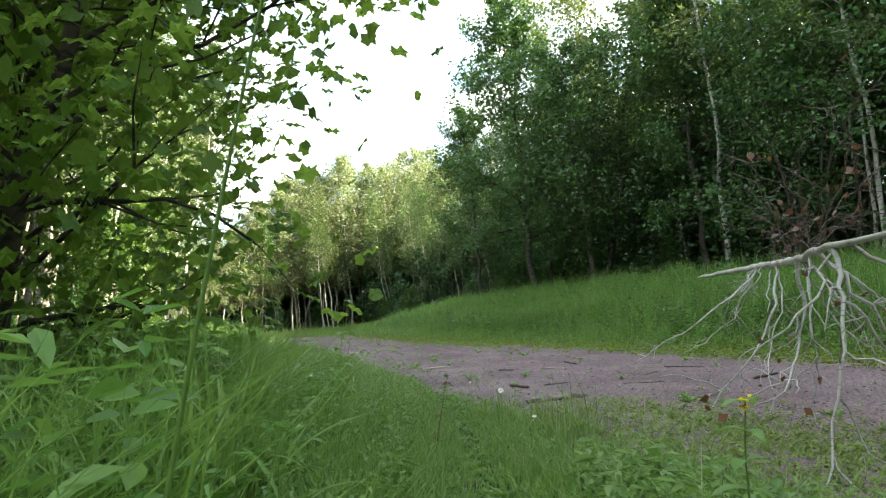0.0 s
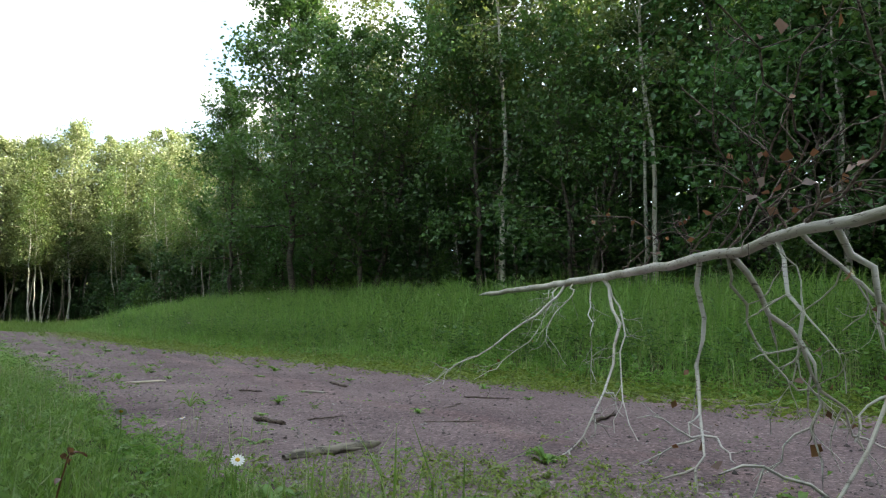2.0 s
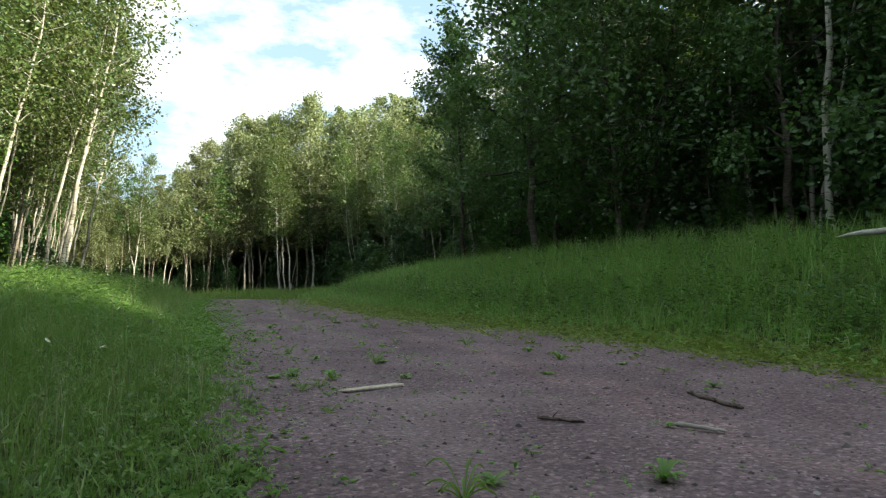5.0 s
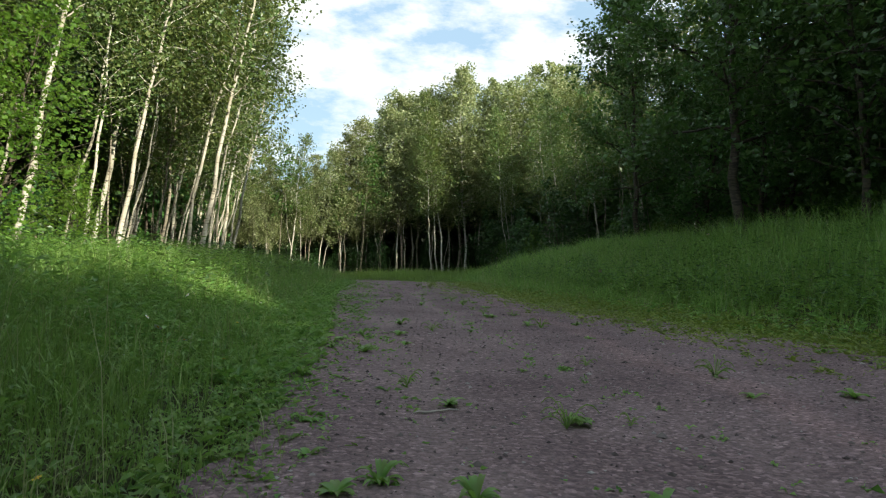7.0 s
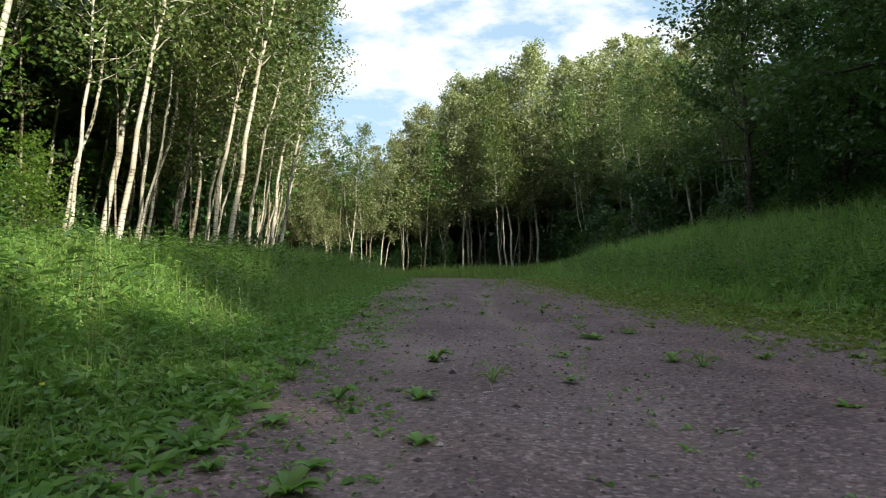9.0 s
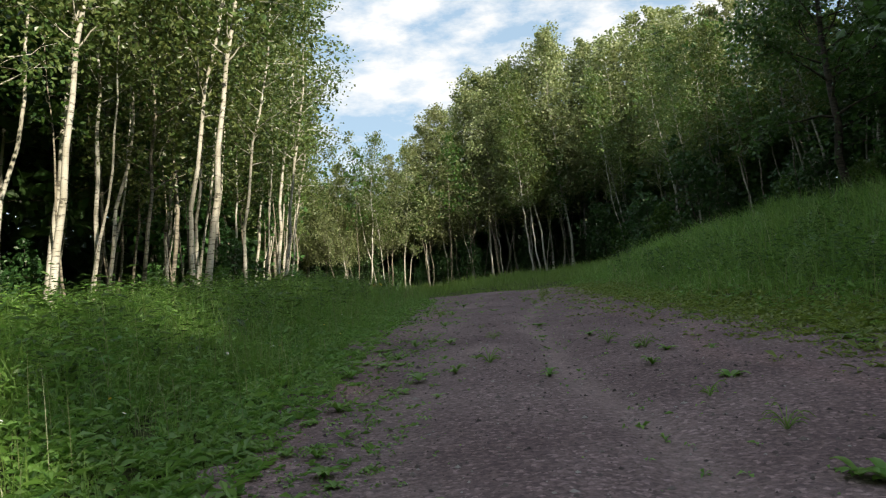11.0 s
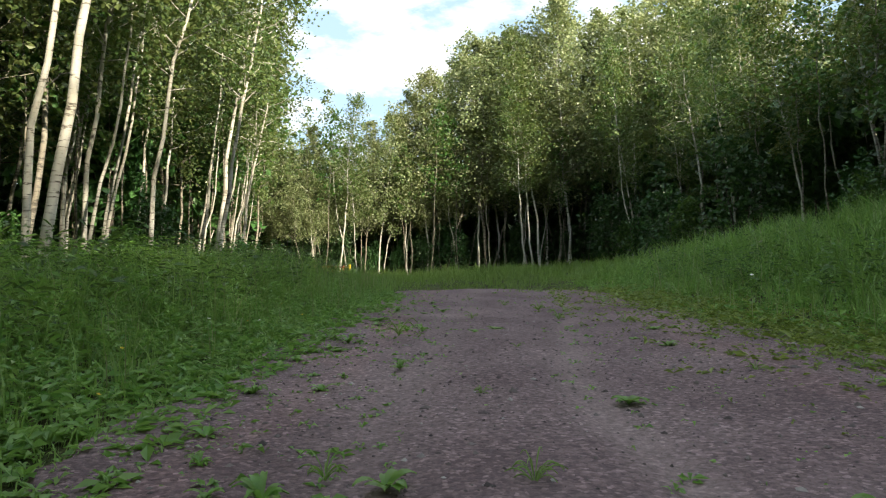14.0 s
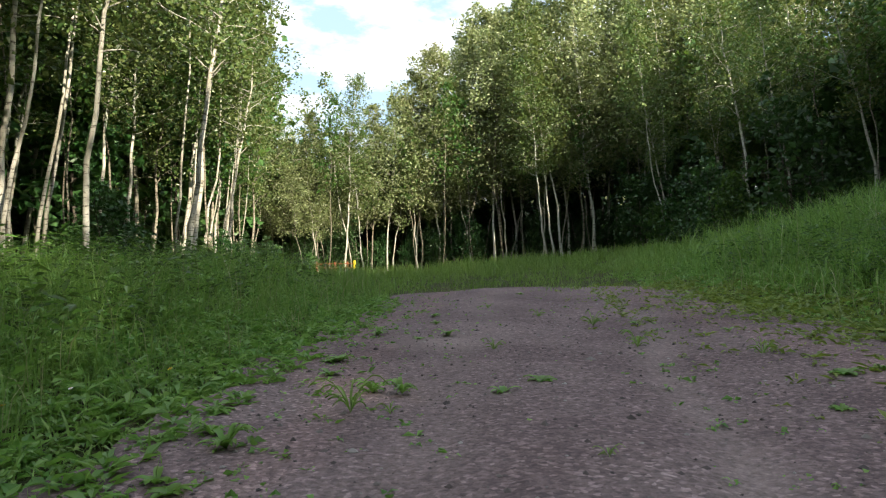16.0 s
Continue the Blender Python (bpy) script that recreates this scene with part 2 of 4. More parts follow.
def leaves(rng, centres, length, width, droop=0.3, flat=0.0):
    """Folded four-cornered leaves at centres."""
    n = len(centres)
    ahead = unit(rng.normal(size=(n, 3)) * [1, 1, 0.6] - [0, 0, droop])
    side = unit(np.cross(ahead, rng.normal(size=(n, 3)) * 0.55 + [0, 0, flat]))
    up = np.cross(side, ahead)
    s = rng.uniform(0.65, 1.3, (n, 1))
    L, W = length * s, width * s
    v = np.stack([centres - ahead * L / 2, centres + side * W / 2 + up * W * 0.16, centres + ahead * L / 2, centres - side * W / 2 + up * W * 0.16], 1)
    return v.reshape(-1, 3), [np.arange(4 * n).reshape(-1, 4)]


def lobed_leaves(rng, centres, size):
    """Five-lobed leaves: a fan of ten corners round a centre."""
    n = len(centres)
    a = np.radians([0, 22, 52, 76, 108, 150, 210, 252, 284, 308, 338])
    r = np.array([1.0, 0.66, 0.92, 0.62, 0.74, 0.5, 0.5, 0.74, 0.62, 0.92, 0.66])
    ahead = unit(rng.normal(size=(n, 3)) * [1, 1, 0.5] - [0, 0, 0.45])
    side = unit(np.cross(ahead, rng.normal(size=(n, 3)) * 0.5 + [0, 0, 1.0]))
    s = size * rng.uniform(0.6, 1.25, (n, 1, 1))
    rim = centres[:, None] + s * r[None, :, None] * (np.cos(a)[None, :, None] * ahead[:, None] + np.sin(a)[None, :, None] * side[:, None])
    rim[:, 1::2, 2] -= 0.02
    v = np.concatenate([centres[:, None], rim], 1)
    k = len(a)
    base = np.arange(n)[:, None] * (k + 1)
    tri = np.stack([base + 0 * np.arange(k), base + 1 + np.arange(k), base + 1 + (np.arange(k) + 1) % k], 2)
    return v.reshape(-1, 3), [tri.reshape(-1, 3)]


def wander(rng, start, way, length, steps, bend, up=0.0):
    p, w = [np.array(start, float)], unit(np.array(way, float))
    for _ in range(steps):
        w = unit(w + rng.normal(size=3) * bend + [0, 0, up])
        p.append(p[-1] + w * length / steps)
    return np.array(p)


def tree(name, label, seed, height, radius, crown_from, spread, limbs, n_leaves, leaf, bark, foliage, lean=(0, 0), stems=1, lobed=False, top_form=1.0, category="tree", rise=0.55, scatter=0.19, twigs=(2, 4), flat=0.0):
    """A tapered trunk with limbs, twigs and a crown of many leaves."""
    rng = rng_of(seed)
    ob = new(name)
    trunks, boughs, seats = [], [], []
    for s in range(stems):
        a = rng.uniform(0, 6.28)
        off = np.array([math.cos(a), math.sin(a), 0]) * (radius * 1.6 if stems > 1 else 0)
        tilt = np.array([lean[0], lean[1], 0]) + (np.array([math.cos(a), math.sin(a), 0]) * 0.16 if stems > 1 else 0)
        h = height * (1 if s == 0 else rng.uniform(0.75, 0.95))
        z = np.linspace(0, 1, 15)
        bend = np.cumsum(rng.normal(size=(15, 2)) * 0.006 * h, axis=0)
        axis = np.stack([off[0] + tilt[0] * h * z + bend[:, 0], off[1] + tilt[1] * h * z + bend[:, 1], -0.15 + (h + 0.15) * z], 1)
        rad = radius * (1 - 0.93 * z ** 0.9) * (1 if s == 0 else 0.8)
        rad[0] *= 1.45
        trunks.append(tube(axis, rad, 8))
        for k in range(limbs):
            f = crown_from + (0.98 - crown_from) * (k + rng.uniform()) / limbs
            g = (f - crown_from) / (1 - crown_from)
            form = (1 - g) ** 0.75 * min(1, 0.45 + 2.2 * g) * top_form + 0.12
            at = np.array([np.interp(f, z, axis[:, i]) for i in range(3)])
            b = k * 2.4 + rng.uniform(0, 1.2)
            way = np.array([math.cos(b), math.sin(b), rise + rng.uniform(-0.25, 0.3)])
            ln = spread * form * rng.uniform(0.7, 1.2)
            line = wander(rng, at, way, ln, 5, 0.16)
            r0 = max(0.008, np.interp(f, z, rad) * 0.45)
            boughs.append(tube(line, np.linspace(r0, 0.005, 6), 4))
            seats.append((line[2:], ln))
            for i in twigs:
                tw = wander(rng, line[i], line[i] - line[i - 1] + rng.normal(size=3) * ln * 0.16, ln * 0.45, 2, 0.25)
                boughs.append(tube(tw, np.linspace(r0 * 0.4, 0.003, 3), 3))
                seats.append((tw[1:], ln * 0.7))
    v, f = joined(trunks + boughs)
    mesh_object("trunk", v, f, bark, ob, True)
    spots = np.concatenate([p for p, _ in seats])
    size = np.concatenate([np.full(len(p), l) for p, l in seats])
    pick = rng.integers(0, len(spots), n_leaves)
    centres = spots[pick] + np.clip(rng.normal(size=(n_leaves, 3)), -1.6, 1.6) * (0.14 + scatter * size[pick])[:, None] * [1, 1, 0.8]
    v, f = lobed_leaves(rng, centres, leaf) if lobed else leaves(rng, centres, leaf, leaf * 0.72, 0.3, flat)
    mesh_object("crown", v, f, foliage, ob)
    return tagged(ob, label, category)


# ---- the lie of the land ----
LEFT_Y, LEFT_X = [-30, 6, 9, 12, 14, 20, 26, 32, 38, 52], [-0.3, 0.0, -0.1, -0.3, -0.4, -0.55, -0.85, -1.3, -1.65, -1.5]
RIGHT_Y, RIGHT_X = [-30, 8, 14, 20, 26, 30, 36, 45, 52], [9, 8.2, 7.0, 6.0, 5.2, 4.4, 3.8, 3.3, 3.1]
ROAD_END = 52.5


def smooth_step(v):
    v = np.clip(v, 0, 1)
    return v * v * (3 - 2 * v)


def waves(x, y):
    return 0.5 * np.sin(x * 0.9 + 1.3 * np.sin(y * 0.41)) * np.sin(y * 0.73 + 0.8) + 0.3 * np.sin(x * 2.3 + y * 1.7) * np.sin(y * 2.1 - x)


def land(x, y):
    """Height of the ground."""
    x, y = np.asarray(x, float), np.asarray(y, float)
    xl, xr = np.interp(y, LEFT_Y, LEFT_X), np.interp(y, RIGHT_Y, RIGHT_X)
    bank = np.interp(y, [-30, 35, 50, 70, 90], [1.7, 1.8, 1.5, 0.5, 0.2])
    near = np.exp(-((np.hypot(x, y - 25) / 90) ** 4))
    rim = 6.0 * smooth_step((np.maximum(np.maximum(-x - 23, x - 27), np.maximum(y - 97, -24 - y))) / 10)
    z = bank * smooth_step((x - xr - 0.2) / 8.5) + 0.03 * np.clip(x - 1, 0, 20) * near
    z = z + 0.02 * smooth_step((xl - x) / 1.6) + 0.03 * waves(x, y) * smooth_step(np.maximum(xl - x, x - xr) / 1.5)
    return z - 0.7 * smooth_step((y - 52) / 30) * smooth_step((3 - x) / 9) * near + rim


def ground_sheet():
    near_x, near_y = np.arange(-16, 26.01, 0.4), np.arange(-4, 90.01, 0.5)
    far = np.array([35, 50, 80, 140, 260, 600.0])
    xs = np.concatenate([-far[::-1] + 5, near_x, far])
    ys = np.concatenate([20 - far[::-1], near_y, 60 + far])
    gx, gy = np.meshgrid(xs, ys)
    v = np.stack([gx, gy, land(gx, gy)], 2).reshape(-1, 3)
    n, m = len(xs), len(ys)
    i = (np.arange(m - 1)[:, None] * n + np.arange(n - 1)[None]).ravel()
    ob = mesh_object("ground", v, [np.stack([i, i + 1, i + n + 1, i + n], 1)], SOIL, None, True)
    return tagged(ob, "dark turf soil under grass and forest", "ground", kind="structure")


def track_wear_and_sun(x, y):
    """How far tyres and feet rubbed the gravel pale, with sun flecks painted in, and how deep."""
    one = np.interp(y, [8, 14, 20, 26, 30, 33, 35, 39, 41.5, 44, 48, 53], [3.4, 2.7, 2.0, 1.45, 1.15, 1.0, 0.92, 0.9, 1.3, 1.75, 2.1, 2.2]) + 0.08 * np.sin(y * 1.3)
    two = np.interp(y, [8, 20, 30, 39, 44, 53], [1.3, 0.4, -0.35, -0.45, -0.1, 0.3]) + 0.07 * np.sin(y * 1.1 + 2)
    wear_and_sun = np.interp(y, [24, 31], [0.12, 0.62]) * np.exp(-((x - one) / 0.16) ** 2) + 0.3 * np.exp(-((x - two) / 0.3) ** 2)
    # pale spots: flecks of sun painted into the gravel's colour
    for px, py, rx, ry in ((-0.5, 43.6, 0.55, 0.5), (0.2, 27.6, 0.3, 0.6), (1.2, 18.2, 0.5, 0.4), (0.2, 34.5, 0.3, 0.4)):
        wear_and_sun = wear_and_sun + 0.9 * np.exp(-((x - px) / rx) ** 2 - ((y - py) / ry) ** 2)
    dip = np.exp(-((x - one) / 0.2) ** 2) + 0.8 * np.exp(-((x - two) / 0.3) ** 2)
    return np.clip(wear_and_sun, 0, 1), dip


def road_top(x, y):
    """Height of the gravel over the land."""
    return land(x, y) + 0.05 + 0.012 * np.cos((x - 0.3) * 2.6) - 0.028 * track_wear_and_sun(x, y)[1]


def road_sheet():
    ys = np.arange(-12, ROAD_END + 0.01, 0.2)
    k = 81
    rows = []
    rng = rng_of(5)
    for y in ys:
        close = smooth_step((ROAD_END - y) / 2.0) * 0.75 + 0.25
        xl = np.interp(y, LEFT_Y, LEFT_X) + 0.35 * noise.noise((y * 0.6, 3.1, 0)) + 0.25 * noise.noise((y * 2.7, 7.7, 0)) - 0.25
        xr = np.interp(y, RIGHT_Y, RIGHT_X) + 0.5 * noise.noise((y * 0.5, 13.1, 0)) + 0.3 * noise.noise((y * 2.3, 17.7, 0)) + 0.25
        mid = (xl + xr) / 2
        x = mid + (np.linspace(xl, xr, k) - mid) * close
        z = road_top(x, np.full(k, y)) + rng.normal(size=k) * 0.0012
        z[0], z[-1] = land(x[0], y) - 0.03, land(x[-1], y) - 0.03
        rows.append(np.stack([x, np.full(k, y), z], 1))
    v = np.concatenate(rows)
    i = (np.arange(len(ys) - 1)[:, None] * k + np.arange(k - 1)[None]).ravel()
    ob = mesh_object("road", v, [np.stack([i, i + 1, i + k + 1, i + k], 1)], GRAVEL, None, True)
    rub_and_sun = ob.data.attributes.new("wear_and_sun", "FLOAT", "POINT")
    rub_and_sun.data.foreach_set("value", track_wear_and_sun(v[:, 0], v[:, 1])[0].astype(np.float32))
    return tagged(ob, "pinkish brown gravel track with faint ruts", "gravel road", kind="structure")


ground_sheet()
road_sheet()

# ---- forest ----
BIRCH_L = "slender birch with pale bark and light green crown"
DARK_L = "dark-stemmed broadleaf tree with dense deep green crown"
birches = [
    tree("birch_tree", BIRCH_L, 11, 17.5, 0.112, 0.42, 2.8, 34, 4600, 0.18, BARK_BIRCH, LEAF_BIRCH, (0.17, 0.0)),
    tree("birch_tree", BIRCH_L, 12, 16.0, 0.088, 0.36, 2.6, 32, 4400, 0.18, BARK_BIRCH, LEAF_BIRCH, (0.14, 0.02)),
    tree("birch_tree", BIRCH_L, 13, 18.5, 0.10, 0.40, 2.9, 32, 4400, 0.18, BARK_BIRCH, LEAF_BIRCH, (0.06, 0.02)),
    tree("aspen_tree", "tall grey-barked aspen with a narrow leafy crown", 14, 17.0, 0.085, 0.27, 2.8, 36, 4600, 0.18, BARK_GREY, LEAF_BIRCH, (0.06, 0.0)),
]
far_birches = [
    tree("birch_tree", "slender pale birch, its soft crown coloured as if sunlit", 15, 17.5, 0.09, 0.27, 3.3, 34, 5400, 0.21, BARK_BIRCH, LEAF_SUNLIT, (0.05, 0.0), top_form=1.1, rise=0.8, scatter=0.15),
    tree("aspen_tree", "tall grey-barked aspen, its soft crown coloured as if sunlit", 16, 17.0, 0.085, 0.24, 3.5, 34, 5400, 0.21, BARK_GREY, LEAF_SUNLIT, (-0.03, 0.0), top_form=1.15, rise=0.75, scatter=0.15),
    tree("aspen_tree", "tall grey-barked aspen, its soft crown coloured as if sunlit", 17, 16.0, 0.075, 0.3, 3.1, 30, 5000, 0.21, BARK_GREY, LEAF_SUNLIT, (0.04, 0.03), 2, top_form=1.1, rise=0.85, scatter=0.14),
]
poles = [
    tree("young_birch", "thin bare-stemmed young birch in the shade of the forest", 18, 12.5, 0.05, 0.52, 1.5, 15, 600, 0.19, BARK_BIRCH, LEAF_BIRCH, (0.08, 0.0)),
    tree("young_birch", "thin grey-stemmed young birch in the shade of the forest", 19, 10.5, 0.038, 0.45, 1.3, 15, 600, 0.19, BARK_GREY, LEAF_SHRUB, (-0.05, 0.04)),
]
darks = [
    tree("broadleaf_tree", DARK_L, 21, 15.5, 0.17, 0.14, 5.4, 34, 14850, 0.21, BARK_DARK, LEAF_DARK, (-0.03, 0), 2, scatter=0.085, twigs=(2, 3, 4), flat=0.6),
    tree("broadleaf_tree", DARK_L, 22, 16.5, 0.18, 0.2, 5.6, 44, 16200, 0.21, BARK_DARK, LEAF_DARK, (-0.05, 0), 1, scatter=0.085, twigs=(2, 3, 4), flat=0.6),
    tree("broadleaf_tree", DARK_L, 23, 12.5, 0.13, 0.10, 4.4, 26, 12825, 0.20, BARK_DARK, LEAF_DARK, (-0.06, -0.03), 3, scatter=0.09, twigs=(2, 3, 4), flat=0.6),
]
shrubs = [
    tree("shrub", "leafy green shrub at the forest edge", 31, 3.4, 0.035, 0.05, 1.5, 12, 1200, 0.20, BARK_DARK, LEAF_SHRUB, (0, 0), 3, category="shrub", rise=0.7, twigs=()),
    # this shrub takes the leaves darkened for shade
    tree("shrub", "leafy green shrub at the forest edge, coloured dark for shade", 32, 5.0, 0.05, 0.04, 1.9, 14, 1350, 0.23, BARK_DARK, LEAF_SHADE, (0.03, 0), 2, category="shrub", rise=0.4, twigs=()),
]
deep = [
    tree("forest_tree", "leafy tree deep in the forest", 51, 15.0, 0.10, 0.22, 3.4, 20, 1900, 0.50, BARK_DARK, LEAF_DARK, (0, 0), rise=0.35, twigs=(), scatter=0.26),
    tree("forest_tree", "leafy tree deep in the forest", 52, 17.0, 0.11, 0.34, 3.2, 20, 1900, 0.50, BARK_GREY, LEAF_SHRUB, (0.02, 0), rise=0.4, twigs=(), scatter=0.26),
]
maples = [tree("maple_tree", "young maple with large bright lobed leaves", 41, 8.0, 0.085, 0.14, 2.9, 46, 14500, 0.08, BARK_DARK, LEAF_MAPLE, (0.10, 0.0), 2, True, scatter=0.15, twigs=(2, 3, 4)),
          tree("maple_tree", "young maple with bright lobed leaves at the forest edge", 42, 8.0, 0.085, 0.12, 3.0, 34, 5200, 0.085, BARK_DARK, LEAF_MAPLE, (0.10, 0.0), 2, True, scatter=0.12)]
for ob in birches + far_birches + poles + darks + shrubs + deep + maples:
    ob.location = (0, -400, 0)
used = set()


def plant(ob, x, y, turn=0.0, size=1.0, tall=1.0, group=""):
    """A copy of the tree at a place; the first use moves the model itself."""
    m = Matrix.Translation((x, y, float(land(x, y)) - 0.04)) @ Matrix.Rotation(turn, 4, "Z") @ Matrix.Diagonal((size, size, size * tall, 1))
    if ob.name in used:
        c = copy_thing(ob, m)
    else:
        used.add(ob.name)
        ob.matrix_basis = m
        c = ob
    return tagged(c, group=group)


rng = rng_of(77)
# the pairs and lone stems that stand out along the track
for b, x, y, turn, s in ((0, -7.7, 44.3, 0, 1.0), (1, -8.3, 44.5, 0.2, 1.0), (1, -9.3, 51.5, 0, 0.95), (0, -9.4, 57.3, 0, 0.9), (2, -9.3, 83, 0, 0.74), (2, -8.3, 84, 2, 0.72),
                         (2, 4.0, 81.5, 2.4, 0.98), (2, 4.6, 82, 2.2, 1.0), (1, 5.3, 82.3, 3.4, 1.05), (2, 15.3, 83, 3, 1.1), (1, 17.8, 29.3, 2.9, 1.25), (0, -9.6, 34.5, 0.3, 0.95), (2, -8.9, 37.5, 0, 0.9)):
    plant(birches[b], x, y, turn, s, group="birches along the track")
edge_y, edge_x = [-30, 0, 20, 40, 60, 82], [16, 16, 15.5, 13.5, 12.5, 9]
# left stand
for k in range(36):
    y = 27 + 56 * (k + rng.uniform()) / 36
    x = np.interp(y, [27, 34, 50, 60, 83], [-11.5, -8.8, -9.0, -10.8, -14.5]) - 1.0 * (k % 3 == 0) - abs(rng.normal()) * 4.0
    plant(birches[int(rng.integers(0, 4))], x, y, rng.uniform(-0.5, 0.5), rng.uniform(0.85, 1.12), rng.uniform(0.9, 1.1), "birch stand left of the track")
for x, y in ((-7.4, 15.5), (-8.2, 17.6), (-7.8, 20.2), (-9.4, 22.5), (-9.0, 25.0), (-11.5, 24.0), (-12.5, 29.0), (-11.0, 31.0), (-13.0, 33.5), (-11.8, 36.0), (-13.5, 38.0)):
    plant(birches[int(rng.integers(0, 4))], x, y, rng.uniform(-0.5, 0.5), rng.uniform(0.85, 1.0), 1.0, "birch stand left of the track")
# far stand across the clearing, its leaf colour paled to look sunlit
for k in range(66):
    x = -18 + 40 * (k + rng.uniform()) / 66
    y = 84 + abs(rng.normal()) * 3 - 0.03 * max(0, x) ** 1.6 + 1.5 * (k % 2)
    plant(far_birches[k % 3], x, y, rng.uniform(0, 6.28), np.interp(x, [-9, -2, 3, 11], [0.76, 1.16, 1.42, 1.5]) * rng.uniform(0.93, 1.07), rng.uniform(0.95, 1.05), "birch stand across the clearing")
# right bank
for k in range(32):
    y = -2 + 84 * (k + rng.uniform()) / 32
    plant(birches[int(rng.integers(0, 4))], np.interp(y, edge_y, edge_x) + 1.0 + abs(rng.normal()) * 3.0, y, 3.1 + rng.uniform(-0.6, 0.6), rng.uniform(1.0, 1.15) * (0.74 if y > 48 or y < 9 else 1), rng.uniform(0.95, 1.1), "birch stand on the bank")
# the last two dark trees are unseen, added to keep sun off the gravel
for d, x, y, turn, s in ((1, 11.2, 37.5, 0, 1.0), (0, 12.8, 34.0, 1.2, 0.95), (2, 13.6, 40.5, 2.0, 1.0), (1, 15.5, 29.0, 0.5, 0.85), (2, 16.0, 24.0, 0.9, 0.9), (2, 16.6, 17.0, 3.9, 1.0), (0, 17.5, 11.0, 2.2, 0.9),
                         (2, 14.0, 46.0, 0.4, 0.75), (1, 11.6, 47.5, 0.3, 0.8), (2, 17, 4, 1.0, 1.0), (2, 17.2, 8.2, 2.5, 0.95), (2, 18.6, 5.8, 0.2, 1.0)):
    plant(darks[d], x, y, turn, s, group="dark trees on the bank")
# deep rows that close the forest
# rows run on unseen behind the start, added to shade the track
for k in range(54):
    y = -34 + 122 * (k + rng.uniform()) / 54
    plant(deep[k % 2], np.interp(y, edge_y, edge_x) + 4.5 + rng.uniform(0, 7.0), y, rng.uniform(0, 6.28), rng.uniform(0.85, 1.05) * (0.7 if y > 48 else 0.8 if y > 32 else 0.9 if y > 10 else 0.85 if y > -8 else 1.15), 1.0, "deep forest behind the bank")
for k in range(26):
    X = -24 + 48 * (k + rng.uniform()) / 26
    plant(deep[1], X, 92 + rng.uniform(0, 6), rng.uniform(0, 6.28), np.interp(X, [-9, 0, 4, 8], [0.42, 0.5, 0.62, 0.75]) * rng.uniform(0.9, 1.1), 1.0, "deep forest across the clearing")
for k in range(26):
    y = 10 + 80 * (k + rng.uniform()) / 26
    plant(deep[k % 2], -14.5 - rng.uniform(0, 6.0) - (3.5 if y < 42 else 0), y, rng.uniform(0, 6.28), rng.uniform(0.85, 1.15), 1.0, "deep forest left of the track")
# unseen trees added behind the start to block sun, then dark trees behind the maple
for k in range(16):
    plant(deep[k % 2], -3 + 24 * (k + rng.uniform()) / 16, -6 - rng.uniform(0, 8), rng.uniform(0, 6.28), rng.uniform(0.8, 0.95), 1.0, "deep forest behind the start")
for k in range(22):
    plant(deep[k % 2], 7 + 20 * (k + rng.uniform()) / 22, rng.uniform(-16, -1), rng.uniform(0, 6.28), rng.uniform(1.05, 1.2), 1.0, "deep forest behind the start")
for x, y in ((27.0, 48.0), (28.0, 52.0), (26.5, 55.5), (28.5, 44.5), (27.5, 41.0)):
    plant(deep[0], x, y, rng.uniform(0, 6.28), 0.7, 1.0, "deep forest behind the bank")
for x, y in ((-8.6, 14.0), (-9.6, 18.5), (-10.6, 12.5)):
    plant(deep[0], x, y, rng.uniform(0, 6.28), 0.8, 1.0, "deep forest left of the track")


for k in range(64):
    y = 20 + 64 * (k + rng.uniform()) / 64
    plant(poles[k % 2], np.interp(y, [20, 34, 50, 60, 83], [-12, -9.2, -9.6, -11, -14]) - abs(rng.normal()) * 3.5, y, rng.uniform(-0.8, 0.8), rng.uniform(0.8, 1.25), 1.0, "young birches left of the track")
for k in range(60):
    y = 8 + 74 * (k + rng.uniform()) / 60
    plant(poles[k % 2], np.interp(y, edge_y, edge_x) + 0.6 + abs(rng.normal()) * 3.0, y, rng.uniform(0, 6.28), rng.uniform(0.8, 1.15), 1.0, "young birches on the bank")
for k in range(26):
    x = -12 + 32 * (k + rng.uniform()) / 26
    plant(poles[k % 2], x, 83.2 + abs(rng.normal()) * 2.0 - 0.03 * max(0, x) ** 1.6, rng.uniform(0, 6.28), rng.uniform(0.8, 1.15), 1.0, "young birches across the clearing")


